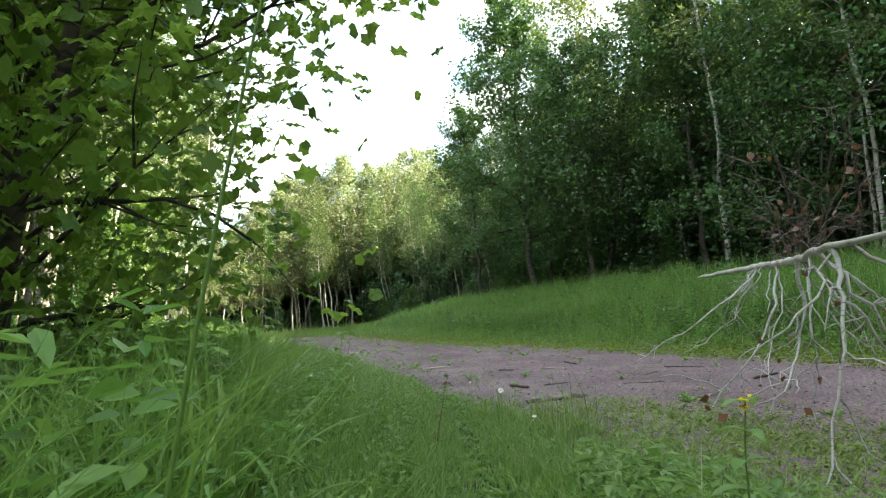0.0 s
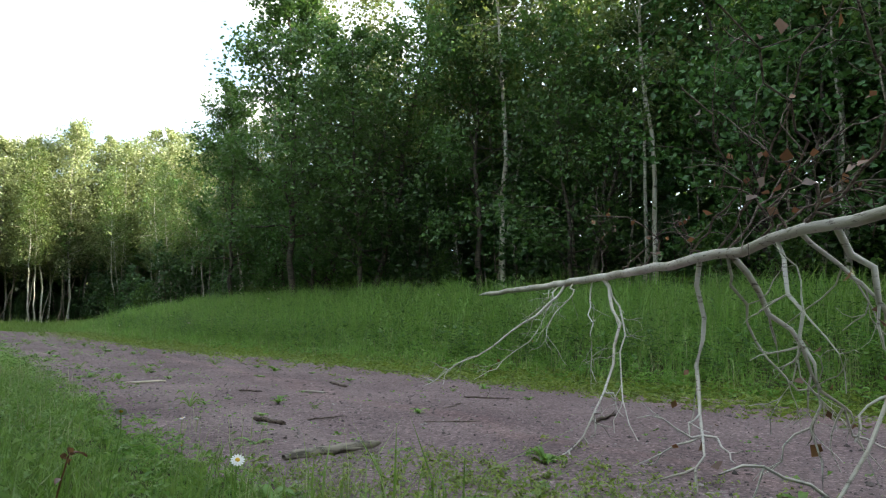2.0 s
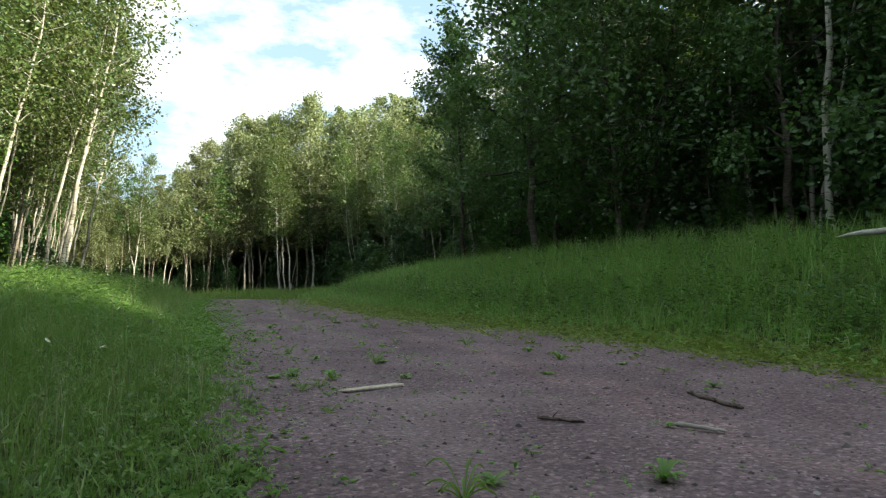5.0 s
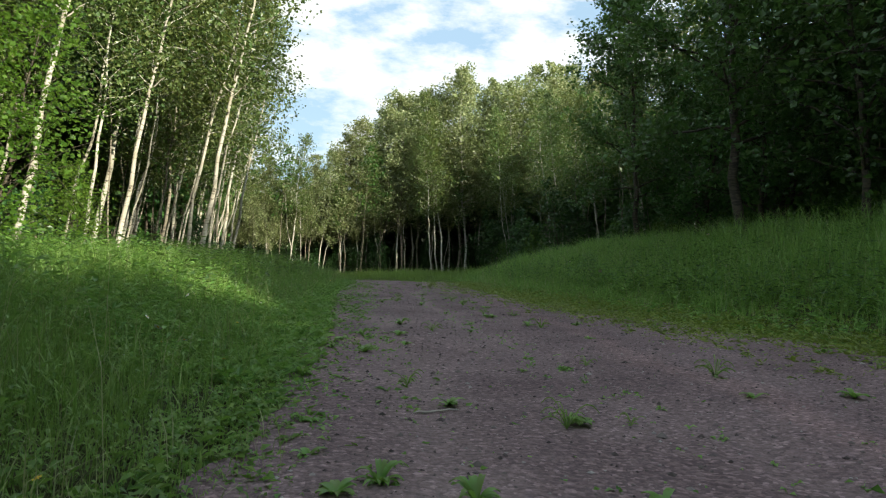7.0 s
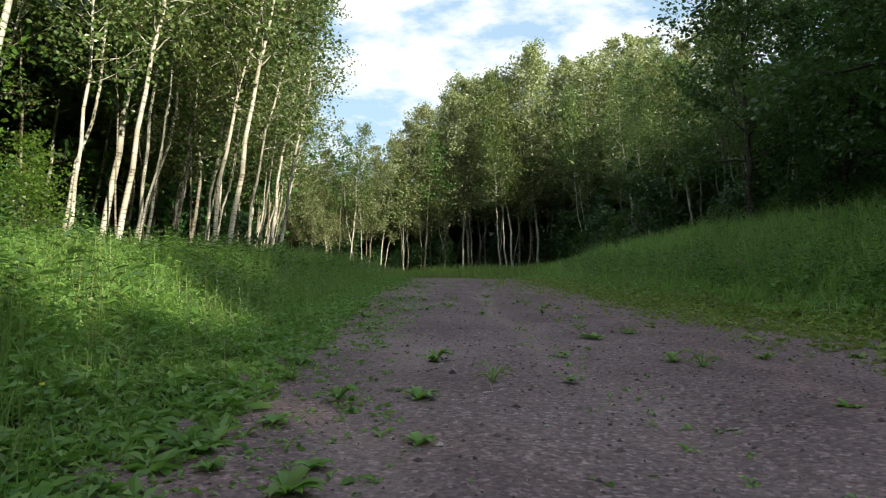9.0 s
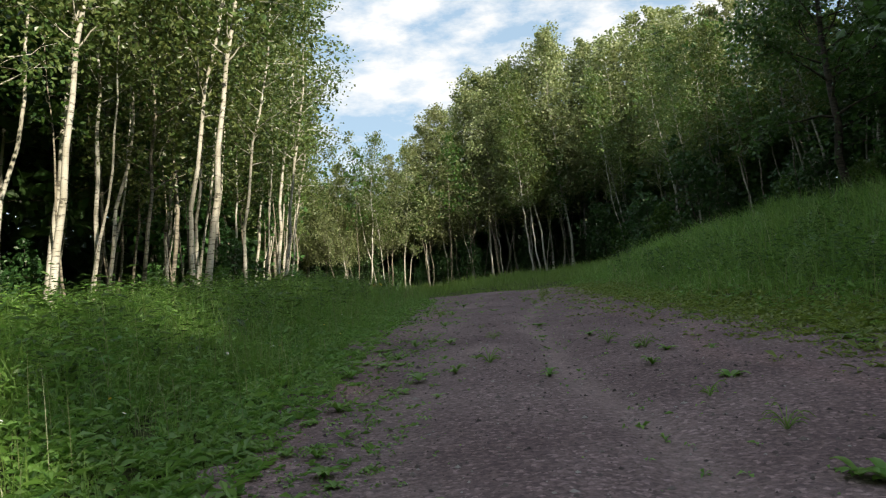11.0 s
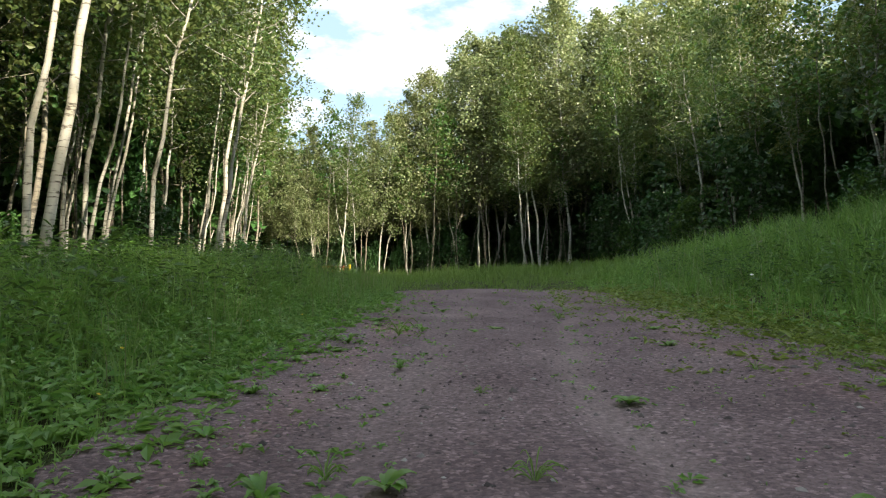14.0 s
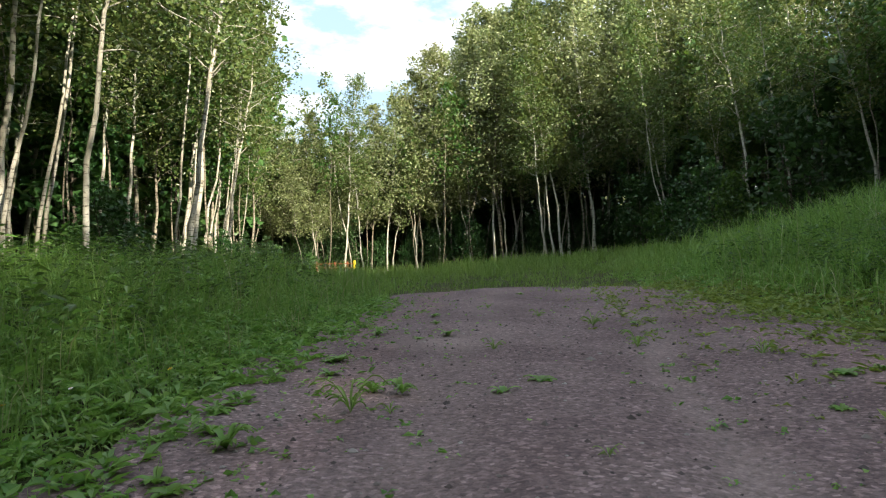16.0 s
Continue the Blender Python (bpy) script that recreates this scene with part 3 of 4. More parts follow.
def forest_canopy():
    """A closed leaf cover added over the forest on three sides to darken its inside."""
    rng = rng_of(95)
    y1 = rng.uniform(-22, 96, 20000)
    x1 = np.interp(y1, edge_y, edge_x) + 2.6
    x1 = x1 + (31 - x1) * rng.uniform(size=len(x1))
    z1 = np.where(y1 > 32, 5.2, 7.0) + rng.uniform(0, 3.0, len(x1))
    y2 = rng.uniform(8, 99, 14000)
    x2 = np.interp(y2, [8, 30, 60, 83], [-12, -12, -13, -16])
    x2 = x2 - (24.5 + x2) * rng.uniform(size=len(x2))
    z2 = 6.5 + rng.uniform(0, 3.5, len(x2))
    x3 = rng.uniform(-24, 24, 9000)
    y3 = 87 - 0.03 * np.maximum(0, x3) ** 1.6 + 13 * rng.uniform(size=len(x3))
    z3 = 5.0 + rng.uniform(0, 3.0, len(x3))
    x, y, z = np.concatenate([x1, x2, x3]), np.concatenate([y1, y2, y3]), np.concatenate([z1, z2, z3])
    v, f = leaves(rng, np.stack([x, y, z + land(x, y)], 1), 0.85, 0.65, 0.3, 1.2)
    return tagged(mesh_object("forest_canopy", v, f, LEAF_SHADE), "leaf cover added to darken the forest inside, in shade-dark green", "canopy", kind="stuff")


forest_canopy()


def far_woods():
    """An added belt of shade-dark foliage that closes the forest on every side."""
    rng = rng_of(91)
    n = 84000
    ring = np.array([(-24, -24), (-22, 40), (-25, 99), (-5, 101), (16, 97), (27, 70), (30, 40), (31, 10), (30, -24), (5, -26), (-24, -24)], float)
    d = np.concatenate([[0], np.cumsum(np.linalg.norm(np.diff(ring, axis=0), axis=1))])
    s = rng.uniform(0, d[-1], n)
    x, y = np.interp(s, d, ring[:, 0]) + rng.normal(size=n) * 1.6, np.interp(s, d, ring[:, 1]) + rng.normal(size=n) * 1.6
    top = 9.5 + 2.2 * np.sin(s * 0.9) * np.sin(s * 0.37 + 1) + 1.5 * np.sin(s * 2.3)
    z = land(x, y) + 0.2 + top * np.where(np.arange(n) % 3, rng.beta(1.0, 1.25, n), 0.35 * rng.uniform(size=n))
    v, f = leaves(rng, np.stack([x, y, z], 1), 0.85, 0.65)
    return tagged(mesh_object("far_woods", v, f, LEAF_SHADE), "leafy woods behind the clearing, coloured dark for forest shade", "woods", kind="stuff")


far_woods()
# undergrowth
for k in range(46):
    y = 2 + 80 * (k + rng.uniform()) / 46
    plant(shrubs[int(rng.integers(0, 2))], np.interp(y, edge_y, edge_x) - 0.3 + abs(rng.normal()) * 2.0, y, rng.uniform(0, 6.28), rng.uniform(0.7, 1.2), 1.0, "undergrowth on the bank")
for k in range(30):
    y = 20 + 64 * (k + rng.uniform()) / 30
    plant(shrubs[int(rng.integers(0, 2))], -9.3 - abs(rng.normal()) * 2.5 - (2 if y < 32 else 0.8), y, rng.uniform(0, 6.28), rng.uniform(0.4, 0.7), 1.0, "undergrowth left of the track")
for k in range(30):
    x = -14 + 32 * (k + rng.uniform()) / 30
    plant(shrubs[1], x, 85.5 + abs(rng.normal()) * 2.0 - 0.03 * max(0, x) ** 1.6, rng.uniform(0, 6.28), rng.uniform(0.45, 0.85), 1.0, "undergrowth across the clearing")
for k, x, y, turn, s in ((0, -5.6, 9.8, 0, 1.12), (0, -6.9, 8.6, 2.2, 1.15), (1, -7.9, 30.5, 1.0, 0.72), (1, -8.0, 34.0, 2.3, 0.55), (1, -8.4, 26.5, 0.4, 0.8)):
    plant(maples[k], x, y, turn, s, group="young maples at the forest edge")


# ---- grass and herbs ----
def blades(rng, x, y, height, width, lean=0.6):
    """Bent grass blades of two faces each."""
    n = len(x)
    base = np.stack([x, y, land(x, y) - 0.01], 1)
    a = rng.uniform(0, 6.283, n)
    out = np.stack([np.cos(a), np.sin(a), np.zeros(n)], 1)
    side = np.stack([-np.sin(a + rng.normal(size=n) * 0.5), np.cos(a), np.zeros(n)], 1) * (width / 2)[:, None]
    l = np.minimum(np.abs(rng.normal(size=n)), 1.6)[:, None] * lean * height[:, None]
    up = np.array([[0, 0, 1.0]]) * height[:, None]
    mid = base + up * 0.55 + out * l * 0.3
    tip = base + up * rng.uniform(0.8, 1.0, (n, 1)) + out * l
    v = np.stack([base - side * 0.8, base + side * 0.8, mid + side, mid - side, tip], 1).reshape(-1, 3)
    k = np.arange(n) * 5
    return v, [np.stack([k, k + 1, k + 2, k + 3], 1), np.stack([k + 3, k + 2, k + 4], 1)]


def herbs(rng, x, y, height, size, per=8):
    """Leafy stems: per leaves a plant, set round a short stem."""
    n = len(x)
    base = np.stack([x, y, land(x, y)], 1)[:, None]
    a = rng.uniform(0, 6.283, (n, 1)) + np.arange(per)[None] * 2.4
    f = (np.arange(per)[None] + rng.uniform(0, 1, (n, per))) / per
    out = np.stack([np.cos(a), np.sin(a), 0.55 - 0.5 * f + rng.normal(size=(n, per)) * 0.25], 2)
    out = unit(out)
    side = unit(np.cross(out, np.array([0, 0, 1.0]) + rng.normal(size=(n, per, 3)) * 0.3))
    s = (size[:, None] * rng.uniform(0.6, 1.25, (n, per)))[..., None]
    root = base + np.array([0, 0, 1.0]) * (height[:, None] * f)[..., None]
    if per >= 12:
        lift = np.array([0, 0, 1.0]) * s
        a1, a2 = root + out * s * 0.3, root + out * s * 0.65 - lift * 0.04
        v = np.stack([root, a1 + side * s * 0.17 + lift * 0.05, a2 + side * s * 0.14, root + out * s - lift * 0.16, a2 - side * s * 0.14, a1 - side * s * 0.17 + lift * 0.05], 2).reshape(-1, 3)
        k = np.arange(0, len(v), 6)
        return v, [np.stack([k, k + 1, k + 2, k + 3], 1), np.stack([k, k + 3, k + 4, k + 5], 1)]
    mid = root + out * s * 0.5
    v = np.stack([root, mid + side * s * 0.2 + [0, 0, 0.01], root + out * s - [0, 0, 0.012], mid - side * s * 0.2 + [0, 0, 0.01]], 2).reshape(-1, 3)
    return v, [np.arange(len(v)).reshape(-1, 4)]


def left_of(y):
    return np.interp(y, LEFT_Y, LEFT_X)


def right_of(y):
    return np.interp(y, RIGHT_Y, RIGHT_X)


def near_path(x, y):
    """Distance from the line that is walked, roughly."""
    return np.abs(x - np.interp(y, [3.9, 5.6, 7.4, 9.2, 11.1, 16.2, 20, 37], [-3.18, -2.6, -1.95, -1.5, -1.05, -0.2, 0.3, 0.05]))


def spread(seed, n, x_of, y_of):
    rng = rng_of(seed)
    y = y_of(rng, n)
    x = x_of(rng, y)
    return rng, x, y


def grass_patch(label, seed, n, x_of, y_of, high, mat, wide, tuft=11):
    """Grass in tussocks: each has its own height, and its blades spring outward from one root."""
    rng, cx, cy = spread(seed, n // tuft, x_of, y_of)
    vigour = np.clip(0.85 + 0.5 * waves(cx * 1.7, cy * 1.3) + 0.35 * rng.normal(size=len(cx)), 0.25, 1.9)
    near = np.repeat(0.05 + 0.05 * vigour + 0.0012 * np.maximum(0, cy - 20), tuft)
    x, y = np.repeat(cx, tuft) + rng.normal(size=len(near)) * near, np.repeat(cy, tuft) + rng.normal(size=len(near)) * near
    h = high(x, y) * np.repeat(vigour, tuft) * rng.uniform(0.45, 1.25, len(x))
    h = np.minimum(h, 1.3)
    h = np.where((near_path(x, y) < 1.0) & (y < 40), np.minimum(h, 0.05 + 0.6 * near_path(x, y)), h)
    w = wide * (0.7 + np.hypot(x, np.maximum(0, y - 20) * 0.55) * 0.07) * rng.uniform(0.6, 1.4, len(x))
    v, f = blades(rng, x, y, h, w)
    return tagged(mesh_object("grass", v, f, mat), label, "grass", kind="stuff")


def herb_patch(label, seed, n, x_of, y_of, high, size, mat, per=8):
    rng, x, y = spread(seed, n, x_of, y_of)
    h = high(x, y) * rng.uniform(0.4, 1.2, len(x))
    h = np.where((near_path(x, y) < 0.5) & (y < 40), np.minimum(h, 0.03 + 0.2 * near_path(x, y)), h)
    v, f = herbs(rng, x, y, h, size * rng.uniform(0.6, 1.3, len(x)), per)
    return tagged(mesh_object("herb_cover", v, f, mat), label, "herbs", kind="stuff")


def verge_high(x, y):
    return 0.10 + (0.36 + 0.3 * smooth_step((y - 20) / 8)) * smooth_step((left_of(y) - x) / 2.6) + 0.3 * smooth_step((left_of(y) - x - 2.6) / 2.5)


def bank_high(x, y):
    return 0.08 + 0.62 * smooth_step((x - right_of(y) - 0.6) / 3.5)


grass_patch("tall meadow grass on the verge beside the track", 101, 75000, lambda r, y: left_of(y) + 0.05 - 8.5 * r.beta(1.0, 1.7, len(y)), lambda r, n: 3.5 + 54 * r.beta(1.0, 1.7, n), verge_high, GRASS, 0.0065)
grass_patch("lush grass beside the start of the walk", 104, 42000, lambda r, y: left_of(y) - 0.1 - 5.0 * r.beta(1.0, 1.1, len(y)), lambda r, n: 5.0 + 20 * r.beta(1.0, 1.4, n), lambda x, y: verge_high(x, y) * 1.15, GRASS, 0.009)
grass_patch("green grass on the bank", 102, 62000, lambda r, y: right_of(y) + 0.5 + 10.1 * r.beta(1.1, 1.2, len(y)), lambda r, n: 9 + 55 * r.beta(1.0, 1.2, n), bank_high, GRASS, 0.009)
grass_patch("grass of the far clearing", 103, 30000, lambda r, y: -9 + 20 * r.uniform(size=len(y)), lambda r, n: 51 + 33 * r.beta(1.0, 1.3, n), lambda x, y: np.clip(0.12 + 0.018 * (y - 50), 0.12, 0.5), GRASS, 0.007)
herb_patch("leafy green herbs among the verge grass", 111, 11000, lambda r, y: left_of(y) + 0.1 - 7.0 * r.beta(1.0, 1.8, len(y)), lambda r, n: 4 + 45 * r.beta(1.0, 1.9, n), lambda x, y: 0.08 + 0.52 * smooth_step((left_of(y) - x) / 3.0), 0.066, WEED)
herb_patch("leafy green herbs among the grass of the verge", 118, 6500, lambda r, y: left_of(y) + 0.1 - 6.0 * r.beta(1.0, 1.5, len(y)), lambda r, n: 22 + 28 * r.beta(1.1, 1.3, n), lambda x, y: 0.08 + 0.85 * smooth_step((left_of(y) - x - 0.4) / 2.6), 0.11, WEED, 11)
herb_patch("leafy green herbs on the bank", 112, 9000, lambda r, y: right_of(y) + 0.2 + 9.0 * r.beta(1.2, 1.2, len(y)), lambda r, n: 9 + 48 * r.beta(1.0, 1.2, n), lambda x, y: 0.05 + 0.5 * smooth_step((x - right_of(y) - 0.4) / 3.2), 0.12, WEED)
herb_patch("low yellow-green herbs along the edge of the gravel", 113, 9000, lambda r, y: right_of(y) + 0.45 + 0.75 * r.normal(size=len(y)), lambda r, n: 10 + 42 * r.beta(1.0, 1.3, n), lambda x, y: 0.09 + 0 * x, 0.10, CLOVER, 6)
herb_patch("low herbs creeping over the gravel's edge", 117, 3600, lambda r, y: left_of(y) + 0.05 + 0.42 * r.normal(size=len(y)), lambda r, n: 8 + 42 * r.beta(1.0, 1.6, n), lambda x, y: 0.05 + 0 * x, 0.07, WEED, 6)
herb_patch("small sparse weeds in the gravel", 114, 3600, lambda r, y: left_of(y) + (right_of(y) - left_of(y)) * np.where(r.uniform(size=len(y)) < 0.6, r.beta(0.6, 2.2, len(y)), r.uniform(size=len(y))), lambda r, n: 8 + 43 * r.beta(1.0, 1.3, n), lambda x, y: 0.04 + 0 * x, 0.06, WEED, 5)
herb_patch("tall sunlit herbs before the birch stand", 115, 4200, lambda r, y: -5.2 - 3.6 * r.beta(1.5, 1.5, len(y)), lambda r, n: 22 + 30 * r.beta(1.0, 1.3, n), lambda x, y: 1.1 + 0 * x, 0.14, WEED, 12)
herb_patch("tall rank herbs by the start of the walk", 116, 420, lambda r, y: -4.5 - 2.6 * r.beta(1.2, 1.2, len(y)), lambda r, n: 5.2 + 7 * r.uniform(size=n), lambda x, y: 0.95 + 0 * x, 0.15, WEED, 14)

grass_patch("tall seeding grass before the birch stand", 121, 26000, lambda r, y: left_of(y) - 1.5 - 4.0 * r.beta(1.1, 1.3, len(y)), lambda r, n: 20 + 34 * r.uniform(size=n), lambda x, y: 0.45 + 0.6 * smooth_step((left_of(y) - 1.5 - x) / 2.0), GRASS, 0.008)
grass_patch("tall seeding grass on the bank", 122, 30000, lambda r, y: right_of(y) + 1.4 + 7.0 * r.beta(1.1, 1.3, len(y)), lambda r, n: 14 + 40 * r.uniform(size=n), lambda x, y: 0.35 + 0.75 * smooth_step((x - right_of(y) - 1.4) / 2.5), GRASS, 0.009)
herb_patch("rank leafy herbs on the upper bank", 123, 5200, lambda r, y: right_of(y) + 1.9 + 6.7 * r.beta(1.1, 1.3, len(y)), lambda r, n: 12 + 42 * r.uniform(size=n), lambda x, y: 0.75 + 0 * x, 0.12, LEAF_SHRUB, 12)
grass_patch("pale seed stems standing above the verge grass", 131, 3300, lambda r, y: left_of(y) - 0.5 - 4.5 * r.beta(1.1, 1.3, len(y)), lambda r, n: 16 + 36 * r.beta(1.0, 1.3, n), lambda x, y: 0.55 + 0.4 * smooth_step((left_of(y) - 0.5 - x) / 2.0), STRAW_GRASS, 0.004, 3)
grass_patch("pale seed stems standing above the bank grass", 132, 4200, lambda r, y: right_of(y) + 0.8 + 7.5 * r.beta(1.1, 1.2, len(y)), lambda r, n: 12 + 42 * r.beta(1.0, 1.2, n), lambda x, y: 0.45 + 0.6 * smooth_step((x - right_of(y) - 0.8) / 2.5), STRAW_GRASS, 0.005, 3)
herb_patch("dark bushy herbs before the birch stand", 133, 1700, lambda r, y: left_of(y) - 1.7 - 4.6 * r.beta(1.2, 1.1, len(y)), lambda r, n: 27 + 25 * r.uniform(size=n), lambda x, y: 0.75 + 0.5 * smooth_step((left_of(y) - 1.7 - x) / 2.0), 0.15, LEAF_SHRUB, 13)
herb_patch("light leafy herbs by the start of the walk", 134, 1000, lambda r, y: -2.9 + 2.6 * r.beta(1.0, 1.3, len(y)), lambda r, n: 5.5 + 2.6 * r.uniform(size=n), lambda x, y: 0.32 + 0 * x, 0.10, WEED, 12)
grass_patch("head-high rank grass by the start of the walk", 128, 9000, lambda r, y: -3.25 - 3.6 * r.beta(1.0, 1.3, len(y)), lambda r, n: 5.1 + 8 * r.beta(1.0, 1.4, n), lambda x, y: 1.15 + 0 * x, GRASS, 0.013)
herb_patch("tall leafy herbs by the start of the walk", 129, 1100, lambda r, y: -3.4 - 3.2 * r.beta(1.0, 1.2, len(y)), lambda r, n: 5.3 + 8 * r.uniform(size=n), lambda x, y: 1.1 + 0 * x, 0.13, WEED, 14)
grass_patch("pale seeding grass by the start of the walk", 130, 3000, lambda r, y: left_of(y) + 0.2 - 3.6 * r.beta(1.0, 1.3, len(y)), lambda r, n: 6.5 + 14 * r.beta(1.0, 1.4, n), lambda x, y: 0.36 + 0 * x, STRAW_GRASS, 0.005)
grass_patch("long bright grass by the start of the walk", 124, 5200, lambda r, y: left_of(y) - 0.2 - 2.6 * r.uniform(size=len(y)), lambda r, n: 5.6 + 6.5 * r.beta(1.0, 1.2, n), lambda x, y: 0.42 + 0 * x, GRASS, 0.012)
herb_patch("rank green herbs by the start of the walk", 125, 700, lambda r, y: -3.35 - 1.6 * r.uniform(size=len(y)) + 0.2 * (y - 5.8), lambda r, n: 5.8 + 6 * r.uniform(size=n), lambda x, y: 0.62 + 0 * x, 0.11, WEED, 12)
herb_patch("low green weeds covering the edge of the gravel", 126, 5200, lambda r, y: left_of(y) + 3.0 * r.beta(0.9, 1.9, len(y)), lambda r, n: 5.2 + 7 * r.beta(1.0, 1.5, n), lambda x, y: 0.10 + 0 * x, 0.055, CLOVER, 7)
herb_patch("yellow-green weeds in patches on the gravel", 127, 3400, lambda r, y: right_of(y) - 0.0 - 2.3 * r.beta(0.8, 2.2, len(y)), lambda r, n: 12 + 38 * r.uniform(size=n), lambda x, y: 0.05 + 0 * x, 0.05, CLOVER, 6)


# ---- fallen tree ----
def part(name, v, f, mat, parent, label=""):
    return tagged(mesh_object(name, v, f if isinstance(f, list) else [f], mat, parent, True), label)


def curve_points(ctrl, steps):
    """A smooth line through a few control points."""
    c = np.asarray(ctrl, float)
    t = np.concatenate([[0], np.cumsum(np.linalg.norm(np.diff(c, axis=0), axis=1))])
    s = np.linspace(0, t[-1], steps)
    p = np.stack([np.interp(s, t, c[:, i]) for i in range(3)], 1)
    for _ in range(2):
        p[1:-1] = (p[:-2] + 2 * p[1:-1] + p[2:]) / 4
    return p


def fallen_tree():
    rng = rng_of(61)
    ob = tagged(new("fallen_tree"), "dead fallen birch with bleached bark and bare drooping twigs", "fallen tree")
    line = curve_points([(10.4, 22.8, 2.2), (8.2, 17.6, 2.15), (5.55, 13.75, 1.95), (3.37, 11.0, 1.77), (1.9, 9.15, 1.70), (1.1, 8.1, 1.64), (0.6, 7.2, 1.60), (0.35, 6.4, 1.62)], 40)
    line[1:-1] += rng.normal(size=(38, 3)) * 0.012
    rad = np.interp(np.linspace(0, 1, 40), [0, 0.05, 0.25, 0.6, 0.85, 1], [0.012, 0.055, 0.07, 0.052, 0.032, 0.014])
    v, f = tube(line, rad, 10)
    part("trunk", v, f, BARK_DEAD, ob)

    def at(f):
        return np.array([np.interp(f, np.linspace(0, 1, 40), line[:, i]) for i in range(3)])

    def twig(f, mids, r0, mat, kids, spread_=0.5):
        p = curve_points([at(f), *mids], 12)
        p[1:-1] += rng.normal(size=(10, 3)) * 0.028
        pieces = [tube(p, np.linspace(r0, 0.005, 12), 6)]
        for k in range(kids):
            i = int(rng.integers(3, 11))
            w = (p[i] - p[i - 1]) / np.linalg.norm(p[i] - p[i - 1]) + rng.normal(size=3) * 0.7
            c = wander(rng, p[i], w, spread_ * rng.uniform(0.5, 1.3), 5, 0.3, -0.06)
            c[:, 2] = np.maximum(c[:, 2], land(c[:, 0], c[:, 1]) + 0.03)
            pieces.append(tube(c, np.linspace(r0 * 0.42, 0.003, 6), 4))
            g = wander(rng, c[3], c[3] - c[2] + rng.normal(size=3) * 0.1, 0.22, 3, 0.35)
            pieces.append(tube(g, np.linspace(r0 * 0.25, 0.002, 4), 3))
        v, f = joined(pieces)
        part("twig", v, f, mat, ob)
        return p

    ends = []
    # drooping limbs that reach the ground
    for f, mids, r in ((0.495, [(5.15, 13.3, 1.5), (4.6, 12.9, 1.25), (3.6, 12.2, 0.42), (2.7, 11.6, 0.12), (1.9, 11.25, 0.07)], 0.028),
                       (0.50, [(5.0, 13.1, 1.3), (3.9, 12.3, 0.5), (3.3, 11.5, 0.08)], 0.016),
                       (0.36, [(6.9, 16.4, 1.6), (5.7, 16.9, 0.7), (4.4, 16.8, 0.12)], 0.026),
                       (0.40, [(6.6, 15.6, 1.75), (6.0, 15.6, 1.2), (5.9, 15.3, 0.85)], 0.015),
                       (0.33, [(7.2, 16.7, 1.7), (7.0, 16.7, 1.2)], 0.014),
                       (0.30, [(7.6, 17.3, 1.75), (7.3, 17.5, 1.3)], 0.012),
                       (0.45, [(5.9, 14.5, 1.5), (5.6, 14.2, 0.9), (5.5, 14.0, 0.45)], 0.014),
                       (0.723, [(3.34, 10.86, 1.37), (3.34, 10.94, 0.83), (2.6, 10.4, 0.35), (2.0, 10.06, 0.07)], 0.026),
                       (0.757, [(3.21, 10.15, 1.23), (3.43, 10.05, 0.89), (3.97, 9.78, 0.15)], 0.026),
                       (0.754, [(3.1, 10.32, 1.13), (3.4, 10.17, 0.76), (3.71, 9.99, 0.49)], 0.014),
                       (0.817, [(2.37, 9.29, 1.51), (2.62, 9.15, 1.24), (2.81, 9.05, 1.0)], 0.016),
                       (0.837, [(2.12, 9.01, 1.34), (2.36, 8.89, 0.99), (2.61, 8.79, 0.51), (2.8, 8.7, 0.1)], 0.022),
                       (0.80, [(2.0, 9.4, 1.3), (1.85, 9.25, 0.75), (1.7, 9.1, 0.1)], 0.016),
                       (0.88, [(1.0, 7.95, 1.25), (0.62, 7.75, 0.7), (0.29, 7.5, 0.07)], 0.022),
                       (0.91, [(1.2, 7.6, 1.3), (1.5, 7.4, 0.8), (1.7, 7.2, 0.15)], 0.018),
                       (0.86, [(0.95, 8.2, 1.3), (0.5, 8.3, 0.9), (0.1, 8.4, 0.45)], 0.014),
                       (0.31, [(7.87, 17.55, 1.14), (7.12, 17.9, 0.5), (5.6, 17.2, 0.1)], 0.014)):
        ends.append(twig(f, mids, r, BARK_DEAD, 7))
